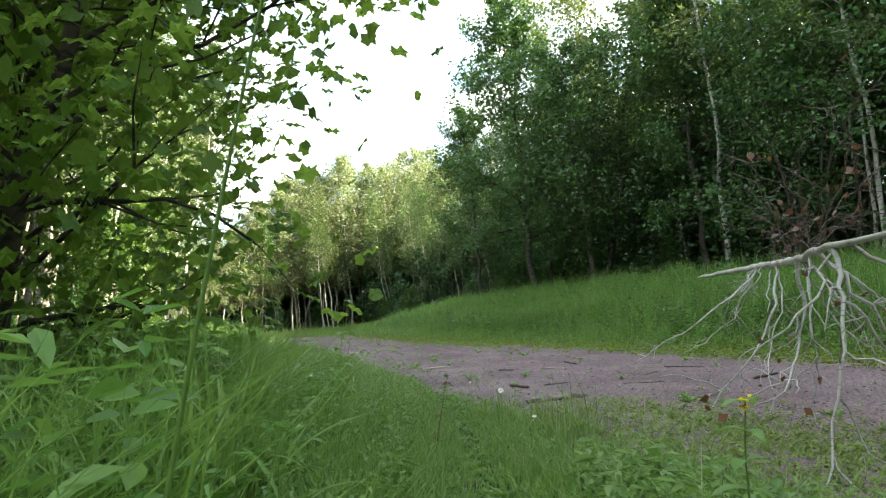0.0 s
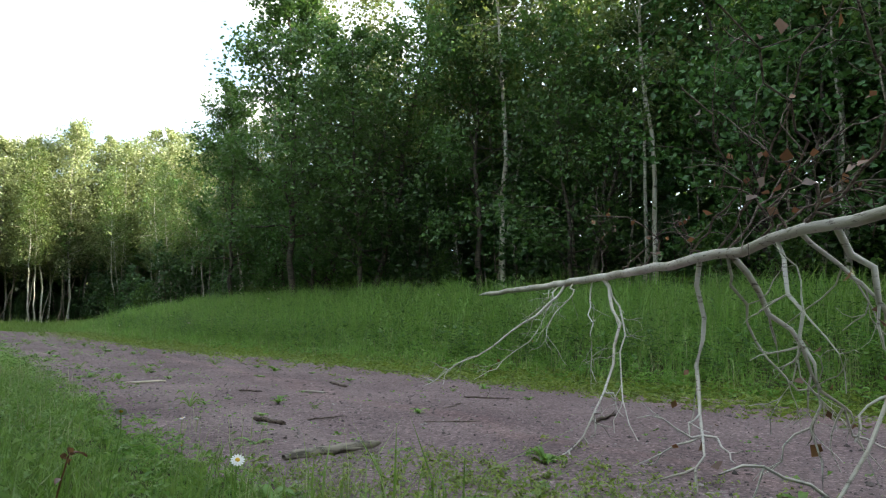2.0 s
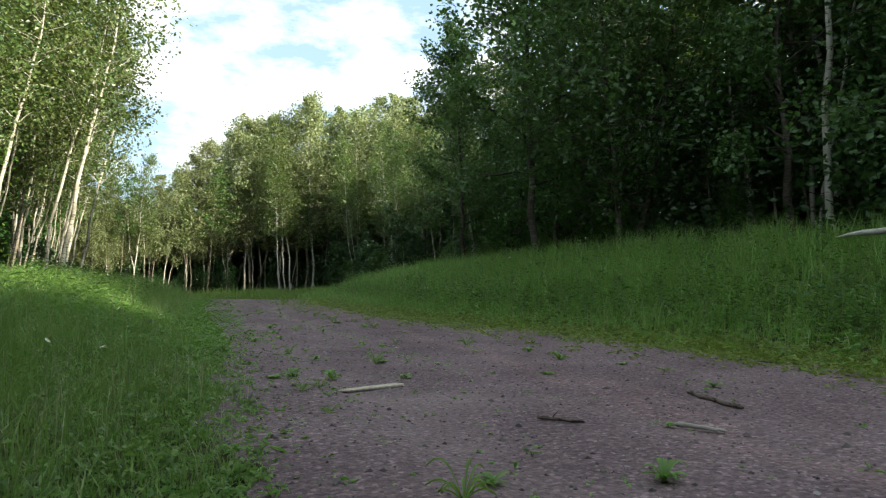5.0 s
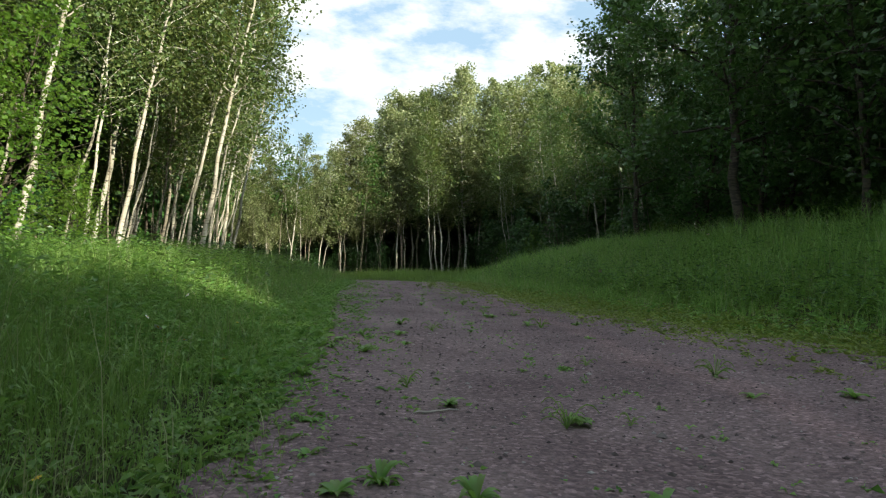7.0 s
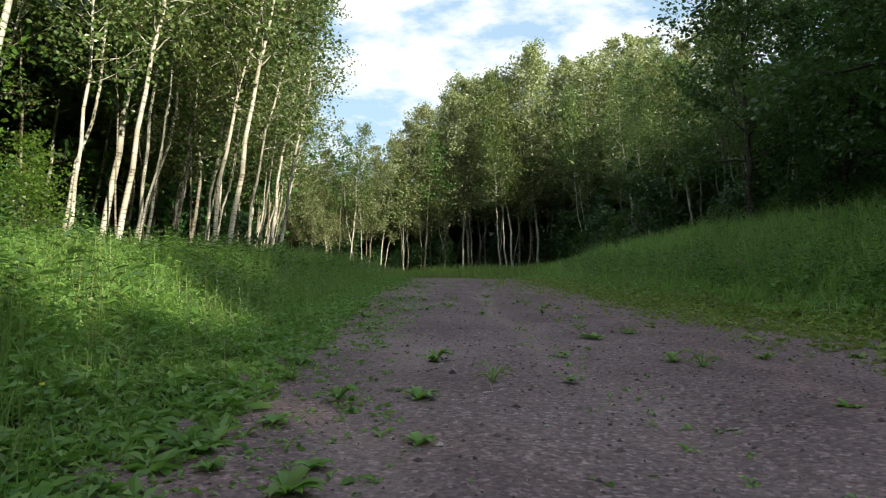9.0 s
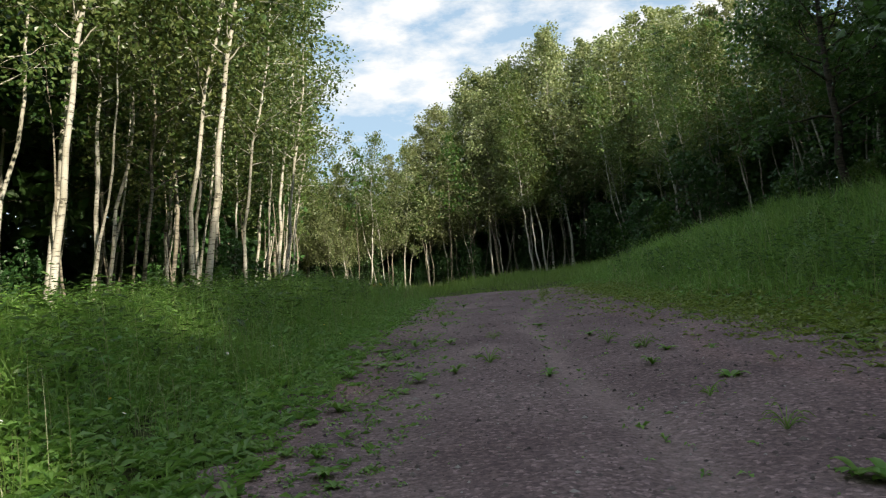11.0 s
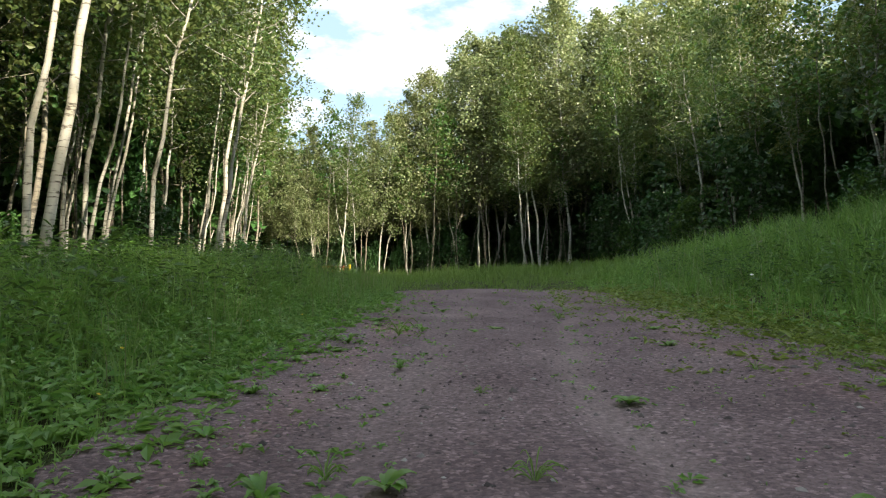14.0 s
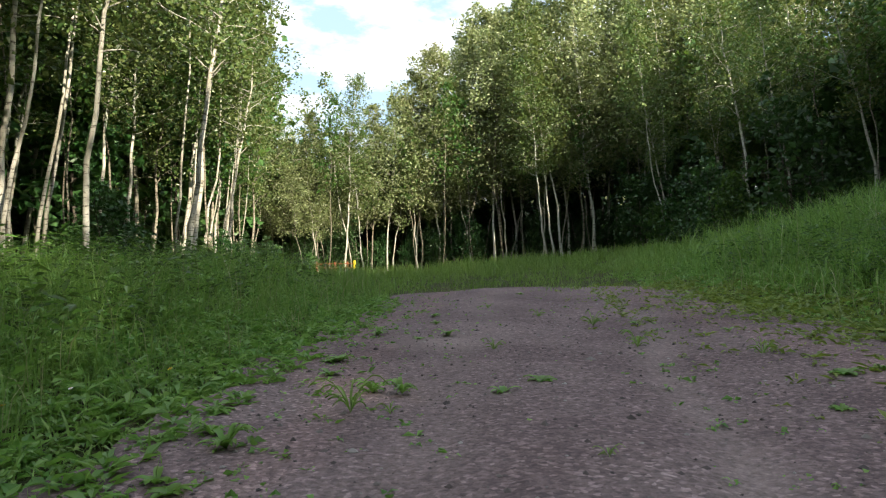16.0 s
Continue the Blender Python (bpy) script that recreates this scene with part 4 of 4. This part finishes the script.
    # raised thin twigs, darker
    for f, mids in ((0.70, [(2.7, 10.2, 2.1), (2.2, 9.9, 2.25), (1.6, 9.9, 2.6)]), (0.74, [(2.3, 9.7, 2.2), (1.9, 9.3, 2.7), (1.9, 9.0, 3.1)]), (0.78, [(2.0, 9.3, 2.2), (1.4, 9.2, 2.5), (0.9, 9.2, 2.65)]),
                    (0.82, [(1.6, 8.7, 2.1), (1.1, 8.6, 2.4), (0.7, 8.6, 2.75)]), (0.87, [(1.3, 8.2, 2.2), (1.1, 7.9, 2.6), (0.9, 7.8, 2.9)]), (0.92, [(0.8, 7.6, 2.2), (0.4, 7.4, 2.5)]),
                    (0.56, [(4.7, 12.6, 2.15), (4.9, 12.2, 2.5)]), (0.60, [(4.1, 11.8, 2.1), (3.7, 11.9, 2.3), (3.3, 12.2, 2.3)]), (0.97, [(0.2, 6.5, 2.4), (0.0, 6.3, 2.7)]),
                    (0.751, [(3.09, 10.26, 2.06), (3.36, 9.99, 2.56), (3.82, 9.61, 2.89)]), (0.723, [(3.13, 10.92, 1.99), (3.04, 10.97, 2.08)]), (0.489, [(6.06, 14.38, 2.26), (5.89, 14.36, 3.0)]),
                    (0.81, [(1.97, 9.66, 1.93), (1.81, 9.75, 2.09)]), (0.832, [(1.8, 9.26, 1.94), (1.59, 9.37, 2.15)]), (0.82, [(2.2, 9.26, 2.01), (2.44, 9.09, 1.99)]), (0.789, [(2.71, 9.64, 2.04), (2.99, 9.4, 2.29)])):
        ends.append(twig(f, mids, 0.010, TWIG_DARK, 5, 0.42))
    spots = np.concatenate([e[4:] for e in ends[7:]])
    centres = spots[rng.integers(0, len(spots), 110)] + rng.normal(size=(110, 3)) * 0.09
    centres[:, 2] = np.maximum(centres[:, 2], 0.1)
    v, f = leaves(rng, centres, 0.08, 0.06, 1.0)
    tagged(part("dead_leaf", v, f, DEAD_LEAF, ob, "curled brown dead leaf"), kind="stuff")
    return ob


fallen_tree()


# ---- wood on the ground ----
def stick(name, label, a, b, r, mat, seed, category, side_twigs=1):
    rng = rng_of(seed)
    a, b = np.array((*a, 0.0)), np.array((*b, 0.0))
    p = a + (b - a) * np.linspace(0, 1, 10)[:, None]
    p[1:-1, :2] += rng.normal(size=(8, 2)) * np.linalg.norm(b - a) * 0.018
    p[:, 2] = land(p[:, 0], p[:, 1]) + 0.045 + r * 0.75 + np.abs(rng.normal(size=10)) * 0.004
    ob = tagged(new(name), label, category)
    v, f = tube(p, r * np.interp(np.linspace(0, 1, 10), [0, 0.06, 0.9, 1], [0.45, 1, 0.75, 0.3]), 8)
    part("stem", v, f, mat, ob)
    for k in range(side_twigs):
        i = int(rng.integers(3, 8))
        w = wander(rng, p[i], (b - a) + rng.normal(size=3) * np.linalg.norm(b - a) * 0.6, 0.22 * np.linalg.norm(b - a), 4, 0.2)
        w[:, 2] = np.maximum(w[:, 2], land(w[:, 0], w[:, 1]) + 0.05)
        v, f = tube(w, np.linspace(r * 0.5, 0.002, 5), 5)
        part("side_twig", v, f, mat, ob)
    return ob


stick("log", "short pale broken log lying at the gravel's edge", (0.1, 12.1), (1.1, 12.45), 0.045, BARK_GREY, 71, "log")
for k, (a, b, r, m) in enumerate((((3.3, 17.8), (3.2, 17.0), 0.03, TWIG_DARK), ((2.35, 16.7), (2.55, 16.4), 0.018, BARK_DEAD), ((1.55, 17.2), (1.8, 16.95), 0.014, TWIG_DARK), ((5.5, 19.9), (5.9, 19.4), 0.02, TWIG_DARK),
                                  ((0.7, 14.3), (0.85, 13.85), 0.028, TWIG_DARK), ((1.2, 14.1), (1.7, 14.2), 0.009, TWIG_DARK), ((4.1, 15.2), (4.6, 14.7), 0.012, TWIG_DARK), ((3.0, 14.2), (3.6, 14.6), 0.010, TWIG_DARK),
                                  ((3.9, 12.6), (4.6, 12.9), 0.022, TWIG_DARK), ((2.2, 13.4), (2.8, 13.2), 0.010, TWIG_DARK), ((0.5, 25.8), (0.75, 26.1), 0.007, BARK_DEAD), ((0.2, 21.1), (0.5, 21.25), 0.008, BARK_DEAD))):
    tagged(stick("stick", ("dark broken stick" if m is TWIG_DARK else "pale bare stick") + " lying on the gravel", a, b, r, m, 80 + k, "stick"), group="sticks on the gravel")


def plank():
    """A short weathered board with broken ends."""
    bm = bmesh.new()
    bmesh.ops.create_cube(bm, size=1.0)
    bmesh.ops.subdivide_edges(bm, edges=bm.edges[:], cuts=4, use_grid_fill=True)
    r = random.Random(4)
    for v in bm.verts:
        end = abs(v.co.x) > 0.49
        v.co = Vector((v.co.x * 0.66 + (r.uniform(-0.03, 0.03) if end else 0), v.co.y * 0.10 + r.uniform(-0.002, 0.002), v.co.z * 0.022 + r.uniform(-0.001, 0.001)))
        v.co.z += 0.012 * v.co.x
    bmesh.ops.bevel(bm, geom=[e for e in bm.edges if e.calc_face_angle(0) > 1.0], offset=0.003, segments=1, affect="EDGES")
    me = bpy.data.meshes.new("plank")
    bm.to_mesh(me)
    bm.free()
    me.materials.append(WOOD)
    ob = new("plank", me)
    ob.matrix_world = pose(0.68, 18.85, float(road_top(0.68, 18.85)) + 0.014, 0, 0, 27)
    return tagged(ob, "short pale weathered board lying on the gravel", "plank")


plank()


# ---- plants one by one ----
def rosette(name, label, seed, n, length, width, rise, mat):
    """A low plant of long leaves that spring from one root, each bent and folded along its rib."""
    rng = rng_of(seed)
    ob = tagged(new(name), label, "weed")
    s = np.linspace(0, 1, 6)
    for k in range(n):
        a = k * 2.4 + rng.uniform(-0.4, 0.4)
        L, W = length * rng.uniform(0.6, 1.15), width * rng.uniform(0.7, 1.2)
        up = rise * rng.uniform(0.6, 1.4)
        out = np.array([math.cos(a), math.sin(a), 0])
        side = np.array([-math.sin(a), math.cos(a), 0])
        rib = out * (L * s * 0.8)[:, None] + np.array([0, 0, 1.0]) * (L * (up * s - up * 0.75 * s ** 2))[:, None]
        half = (W * np.sin(np.pi * np.clip(s * 0.94 + 0.04, 0, 1)) ** 0.8)[:, None]
        v = np.concatenate([rib - side * half + [0, 0, 0.006], rib, rib + side * half + [0, 0, 0.006]])
        i = np.arange(5)
        f = np.concatenate([np.stack([i, i + 1, i + 7, i + 6], 1), np.stack([i + 6, i + 7, i + 13, i + 12], 1)])
        part("leaf", v, f, mat, ob)
    return ob


weeds = [
    rosette("weed", "broad-leaved green weed growing in the gravel", 201, 9, 0.17, 0.026, 0.9, WEED),
    rosette("weed", "broad-leaved green weed growing in the gravel", 202, 12, 0.13, 0.020, 0.7, WEED),
    rosette("weed", "spreading leafy weed growing in the gravel", 203, 16, 0.15, 0.017, 1.3, WEED),
]
tufts = [rosette("grass_tuft", "small tuft of grass in the gravel", 204, 18, 0.20, 0.004, 1.7, GRASS), rosette("grass_tuft", "small tuft of grass in the gravel", 205, 14, 0.15, 0.004, 1.5, GRASS)]


def set_down(ob, x, y, turn=0.0, size=1.0, group="", lift=0.04):
    m = Matrix.Translation((x, y, float(land(x, y)) + lift)) @ Matrix.Rotation(turn, 4, "Z") @ Matrix.Scale(size, 4)
    if ob.name in used:
        ob = copy_thing(ob, m)
    else:
        used.add(ob.name)
        ob.matrix_basis = m
    return tagged(ob, group=group)


rng = rng_of(210)
SPOTS = ((1.1, 20.8), (-0.17, 19.6), (0.39, 19.5), (3.54, 21.7), (2.67, 19.3), (0.02, 18.7), (-0.2, 24.0), (0.09, 33.8), (-0.1, 32.8), (1.88, 33.7), (1.66, 34.3), (-1.18, 32.9), (-0.44, 32.5), (-0.94, 33.5), (0.78, 32.3),
         (-1.22, 32.3), (-1.1, 35.0), (-0.76, 35.3), (-0.31, 35.5), (1.06, 37.2), (0.3, 35.6), (1.59, 35.3), (-1.17, 33.8), (1.75, 32.5), (2.1, 33.3), (0.24, 33.3), (-1.26, 40.0), (-1.36, 39.5), (-1.24, 42.5), (-0.55, 41.2), (-0.79, 40.7),
         (0.38, 41.5), (-1.7, 44.3), (-0.4, 44.1), (2.35, 41.4), (1.24, 44.7), (0.23, 24.7), (-0.18, 24.3))
MORE = ((-0.3, 25.6), (0.17, 25.7), (0.65, 26.3), (2.2, 27.3), (1.83, 29.1), (-0.52, 25.0), (0.22, 27.2), (2.34, 27.0), (-0.66, 29.6), (3.0, 27.4), (0.45, 21.4), (1.2, 20.9), (2.9, 22.6), (1.9, 29.0), (0.9, 14.6), (1.5, 15.6), (2.6, 14.1), (0.4, 15.5))
for k, (x, y) in enumerate(SPOTS + MORE):
    kind = weeds[k % 3] if k % 5 else tufts[k % 2]
    set_down(kind, x, y, rng.uniform(0, 6.28), rng.uniform(0.75, 1.25), "weeds growing in the gravel")
for k in range(60):
    y = 14 + 37 * (k + rng.uniform()) / 60
    x = left_of(y) + (right_of(y) - left_of(y)) * (rng.beta(0.7, 2.0) if k % 3 else rng.uniform(0.4, 1))
    set_down((tufts if k % 2 else weeds)[k % 2], x, y, rng.uniform(0, 6.28), rng.uniform(0.4, 0.9), "weeds growing in the gravel")


for k in range(64):
    y = 17 + 31 * (k + rng.uniform()) / 64
    set_down(weeds[k % 3], left_of(y) + 0.2 + 0.4 * rng.normal(), y, rng.uniform(0, 6.28), rng.uniform(0.5, 1.05), "weeds along the gravel's edge", 0.03)
for k in range(40):
    y = 14 + 34 * (k + rng.uniform()) / 40
    set_down((weeds + tufts)[k % 5], right_of(y) - 0.2 - 0.9 * abs(rng.normal()), y, rng.uniform(0, 6.28), rng.uniform(0.6, 1.2), "weeds along the gravel's edge", 0.03)


def daisy(name, label, seed, height, size, petal, disc, n):
    rng = rng_of(seed)
    ob = tagged(new(name), label, "flower")
    p = wander(rng, (0, 0, 0), (0.05, 0.03, 1), height, 5, 0.06)
    v, f = tube(p, np.linspace(0.003, 0.002, 6), 5)
    part("stem", v, f, WEED, ob)
    top = p[-1]
    tilt = Euler((rng.uniform(-0.7, 0.7), rng.uniform(-0.7, 0.7), 0)).to_matrix()
    M = np.array(tilt)
    for k in range(n):
        a = 2 * np.pi * k / n
        o, q = np.array([math.cos(a), math.sin(a), 0]), np.array([-math.sin(a), math.cos(a), 0])
        loc = np.array([o * size * 0.25 - q * size * 0.10, o * size * 0.25 + q * size * 0.10, o * size * 0.8 + q * size * 0.15, o * size, o * size * 0.8 - q * size * 0.15])
        loc[2:, 2] -= size * 0.08
        part("petal", top + loc @ M.T, [np.array([[0, 1, 2, 4]]), np.array([[4, 2, 3]])], petal, ob)
    bm = bmesh.new()
    bmesh.ops.create_uvsphere(bm, u_segments=10, v_segments=6, radius=size * 0.32)
    vv = np.array([(*b.co,) for b in bm.verts]) * [1, 1, 0.55]
    me = bpy.data.meshes.new("disc")
    bm.to_mesh(me)
    bm.free()
    me.vertices.foreach_set("co", (top + vv @ M.T).astype(np.float32).ravel())
    me.materials.append(disc)
    d = new("disc", me)
    d.parent = ob
    return ob


WHITE_L, YELLOW_L = "white daisy with a yellow disc among the grass", "small yellow flower among the grass"
daisies = [daisy("daisy", WHITE_L, 301, 0.42, 0.027, PETAL, DISC, 14), daisy("daisy", WHITE_L, 302, 0.34, 0.025, PETAL, DISC, 13), daisy("daisy", WHITE_L, 303, 0.28, 0.023, PETAL, DISC, 12)]
golds = [daisy("yellow_flower", YELLOW_L, 304, 0.25, 0.020, YELLOW, DISC, 8)]
for k, (x, y) in enumerate(((-0.92, 10.1), (-0.88, 9.45), (-0.68, 11.8), (-1.2, 11.3), (-0.5, 12.6), (-2.9, 11.0), (-2.5, 12.4), (-1.74, 19.6), (-1.7, 18.2), (-2.0, 19.0), (-2.1, 20.3), (-1.75, 22.4), (-1.55, 21.6), (-1.5, 22.0),
                             (-2.6, 23.0), (-2.4, 25.2), (-1.9, 27.5), (-2.5, 34.5), (-3.4, 36.0), (-2.2, 30.5), (-3.0, 15.5), (-2.2, 16.4), (-3.2, 17.8), (-2.8, 40.0), (-3.6, 41.5), (-1.0, 8.6), (-0.4, 9.9))):
    set_down(daisies[k % 3], x, y, rng.uniform(0, 6.28), rng.uniform(0.85, 1.15), "daisies in the verge", 0.0)
for k in range(26):
    y = 17 + 27 * (k + rng.uniform()) / 26
    set_down(daisies[k % 3], left_of(y) - 0.3 - 3.4 * rng.beta(1, 1.5), y, rng.uniform(0, 6.28), rng.uniform(0.6, 0.9), "daisies in the verge", 0.0)
for k in range(40):
    y = 18 + 34 * (k + rng.uniform()) / 40
    x = right_of(y) + 1.2 + 5.5 * rng.beta(1.2, 1.2)
    set_down(daisies[k % 3], x, y, rng.uniform(0, 6.28), rng.uniform(1.0, 1.7), "white flowers on the bank", 0.0)
for k in range(22):
    y = 18 + 26 * (k + rng.uniform()) / 22
    set_down(golds[0], left_of(y) - 0.2 - 2.6 * rng.beta(1, 1.8), y, rng.uniform(0, 6.28), rng.uniform(0.7, 1.2), "yellow flowers in the verge", 0.0)


def stalk(x, y, h, lean, r, n_blades=5):
    """A tall reed-like grass stalk with long blades."""
    ob = tagged(new("grass_stalk"), "tall bending green grass stalk with long blades", "grass stalk", "tall stalks by the start of the walk")
    rg = rng_of(int(h * 1000))
    p = wander(rg, (0, 0, 0), (lean[0], lean[1], 1), h, 9, 0.025)
    v, f = tube(p, np.linspace(r, 0.002, 10), 6)
    part("stem", v, f, GRASS, ob)
    for k in range(n_blades):
        i = 2 + k
        a = rg.uniform(0, 6.28)
        b = wander(rg, p[i], (math.cos(a), math.sin(a), 1.3), 0.42 + 0.2 * rg.uniform(), 6, 0.05, -0.2)
        q = np.array([-math.sin(a), math.cos(a), 0]) * (0.006 if h > 1.5 else 0.010)
        wd = np.array([0.5, 1, 1, 0.9, 0.7, 0.4, 0.05])[:, None]
        v = np.concatenate([b - q * wd, b + [0, 0, -0.003], b + q * wd])
        i = np.arange(6)
        part("blade", v, np.concatenate([np.stack([i, i + 1, i + 8, i + 7], 1), np.stack([i + 7, i + 8, i + 15, i + 14], 1)]), GRASS, ob)
    ob.location = (x, y, float(land(x, y)) - 0.02)
    return ob


stalk(-3.36, 4.82, 1.62, (-0.16, 0.02), 0.008, 0)
stalk(-3.40, 4.86, 1.72, (0.10, -0.05), 0.006, 0)
rs = rng_of(330)
for k in range(46):
    y = rs.uniform(5.9, 9.2)
    stalk(rs.uniform(-4.9, -3.5) + 0.25 * (y - 5.1), y, rs.uniform(0.75, 1.25), (rs.normal() * 0.12, rs.normal() * 0.1), 0.005)


def leafy_stem(name, label, x, y, h, leaf, n, mat, lean=(0.0, 0.0), flower=None):
    """An upright stem with broad leaves set round it, and a flower head where it has one."""
    rg = rng_of(int(1000 * h) + n)
    ob = tagged(new(name), label, "plant")
    p = wander(rg, (0, 0, 0), (lean[0], lean[1], 1), h, 9, 0.05)
    v, f = tube(p, np.linspace(0.006, 0.0025, 10), 6)
    part("stem", v, f, mat, ob)
    s6 = np.linspace(0, 1, 6)
    for k in range(n):
        i = 2 + (k * 8) // n
        a = k * 2.4
        L = leaf * rg.uniform(0.7, 1.2)
        out, side = np.array([math.cos(a), math.sin(a), 0]), np.array([-math.sin(a), math.cos(a), 0])
        rib = p[min(i, 9)] + out * (L * s6)[:, None] + np.array([0, 0, 1.0]) * (L * (0.5 * s6 - 0.7 * s6 ** 2))[:, None]
        half = (L * 0.24 * np.sin(np.pi * np.clip(s6 * 0.94 + 0.05, 0, 1)) ** 0.8)[:, None]
        v = np.concatenate([rib - side * half + [0, 0, 0.006], rib, rib + side * half + [0, 0, 0.006]])
        q = np.arange(5)
        part("leaf", v, np.concatenate([np.stack([q, q + 1, q + 7, q + 6], 1), np.stack([q + 6, q + 7, q + 13, q + 12], 1)]), mat, ob)
    if flower:
        c = p[-1] + rg.normal(size=(16, 3)) * [0.007, 0.007, 0.018]
        v, f = leaves(rg, c, 0.02, 0.015)
        part("flower_head", v, f, flower, ob)
    ob.location = (x, y, float(land(x, y)) - 0.02)
    return ob


SAPLING_L = "young green sapling with broad leaves in the grass"
for x, y, h, leaf, n in ((-2.5, 10.5, 1.35, 0.13, 11), (-3.3, 9.2, 1.0, 0.15, 12), (-2.9, 7.9, 0.75, 0.12, 10), (-3.4, 11.6, 1.2, 0.14, 12), (-2.2, 12.2, 0.7, 0.12, 9), (-4.0, 13.0, 1.2, 0.15, 12)):
    tagged(leafy_stem("sapling", SAPLING_L, x, y, h, leaf, n, WEED), group="saplings in the verge")
leafy_stem("flowering_weed", "leafy weed topped by a small yellow flower head", -1.68, 5.86, 0.86, 0.11, 18, WEED, (0.05, 0), YELLOW)
leafy_stem("dock_stalk", "dried brown seed stalk bending in the grass", -1.72, 9.65, 0.62, 0.05, 9, DEAD_LEAF, (0.05, 0), DEAD_LEAF)
for k, (x, y) in enumerate(((-0.35, 11.2), (0.6, 10.6), (-0.1, 10.2), (0.2, 12.9), (1.3, 10.2), (1.9, 11.3), (2.4, 9.6))):
    set_down(weeds[k % 3], x, y, k * 1.3, 1.2, "weeds growing in the gravel", 0.02)


def barrier():
    """A low rusty gate rail on posts with a yellow marker."""
    ob = tagged(new("barrier_rail"), "low rusty orange rail with a yellow marker in the grass", "barrier")
    g = float(land(-9.4, 80))
    for x in (-10.7, -9.5, -8.7):
        v, f = tube([(x, 80, g - 0.1), (x, 80, g + 0.4), (x, 80, g + 0.78), (x, 80, g + 0.80)], [0.06, 0.06, 0.06, 0.02], 10)
        part("post", v, f, RUST, ob)
    for z in (0.42, 0.68):
        v, f = tube([(-10.75, 79.93, g + z), (-10.0, 79.93, g + z + 0.01), (-9.2, 79.93, g + z), (-8.3, 79.93, g + z)], [0.03] * 4, 10)
        part("rail", v, f, RUST, ob)
    v, f = tube([(-8.25, 80, g - 0.05), (-8.25, 80, g + 0.4), (-8.25, 80, g + 0.85), (-8.25, 80, g + 0.88)], [0.07, 0.07, 0.08, 0.03], 8)
    part("marker", v, f, YELLOW, ob, "yellow marker post")
    return ob


barrier()


# ---- gravel ----
def pebbles():
    """Loose stones of the track: small uneven eight-cornered lumps."""
    rng = rng_of(401)
    n = 16000
    y = 8.5 + 42 * rng.beta(1.0, 1.5, n)
    x = left_of(y) + 0.1 + (right_of(y) - left_of(y)) * rng.beta(1.0, 1.25, n)
    r = 0.0075 * np.exp(rng.normal(size=n) * 0.5)
    corner = np.array([(1, 0, 0), (-1, 0, 0), (0, 1, 0), (0, -1, 0), (0, 0, 0.6), (0, 0, -0.6)], float)
    a = rng.uniform(0, 6.28, n)
    turn = np.stack([np.cos(a), -np.sin(a), np.sin(a), np.cos(a)], 1).reshape(n, 2, 2)
    v = corner[None] * rng.uniform(0.7, 1.5, (n, 6, 1)) * r[:, None, None]
    v[:, :, :2] = np.einsum("nij,nkj->nki", turn, v[:, :, :2])
    v += np.stack([x, y, road_top(x, y) + 0.002], 1)[:, None]
    f = np.array([(0, 2, 4), (2, 1, 4), (1, 3, 4), (3, 0, 4), (2, 0, 5), (1, 2, 5), (3, 1, 5), (0, 3, 5)])
    ob = mesh_object("pebbles", v.reshape(-1, 3), [(f[None] + 6 * np.arange(n)[:, None, None]).reshape(-1, 3)], PEBBLE)
    return tagged(ob, "loose pale pebbles strewn on the gravel track", "pebbles", kind="stuff")


pebbles()
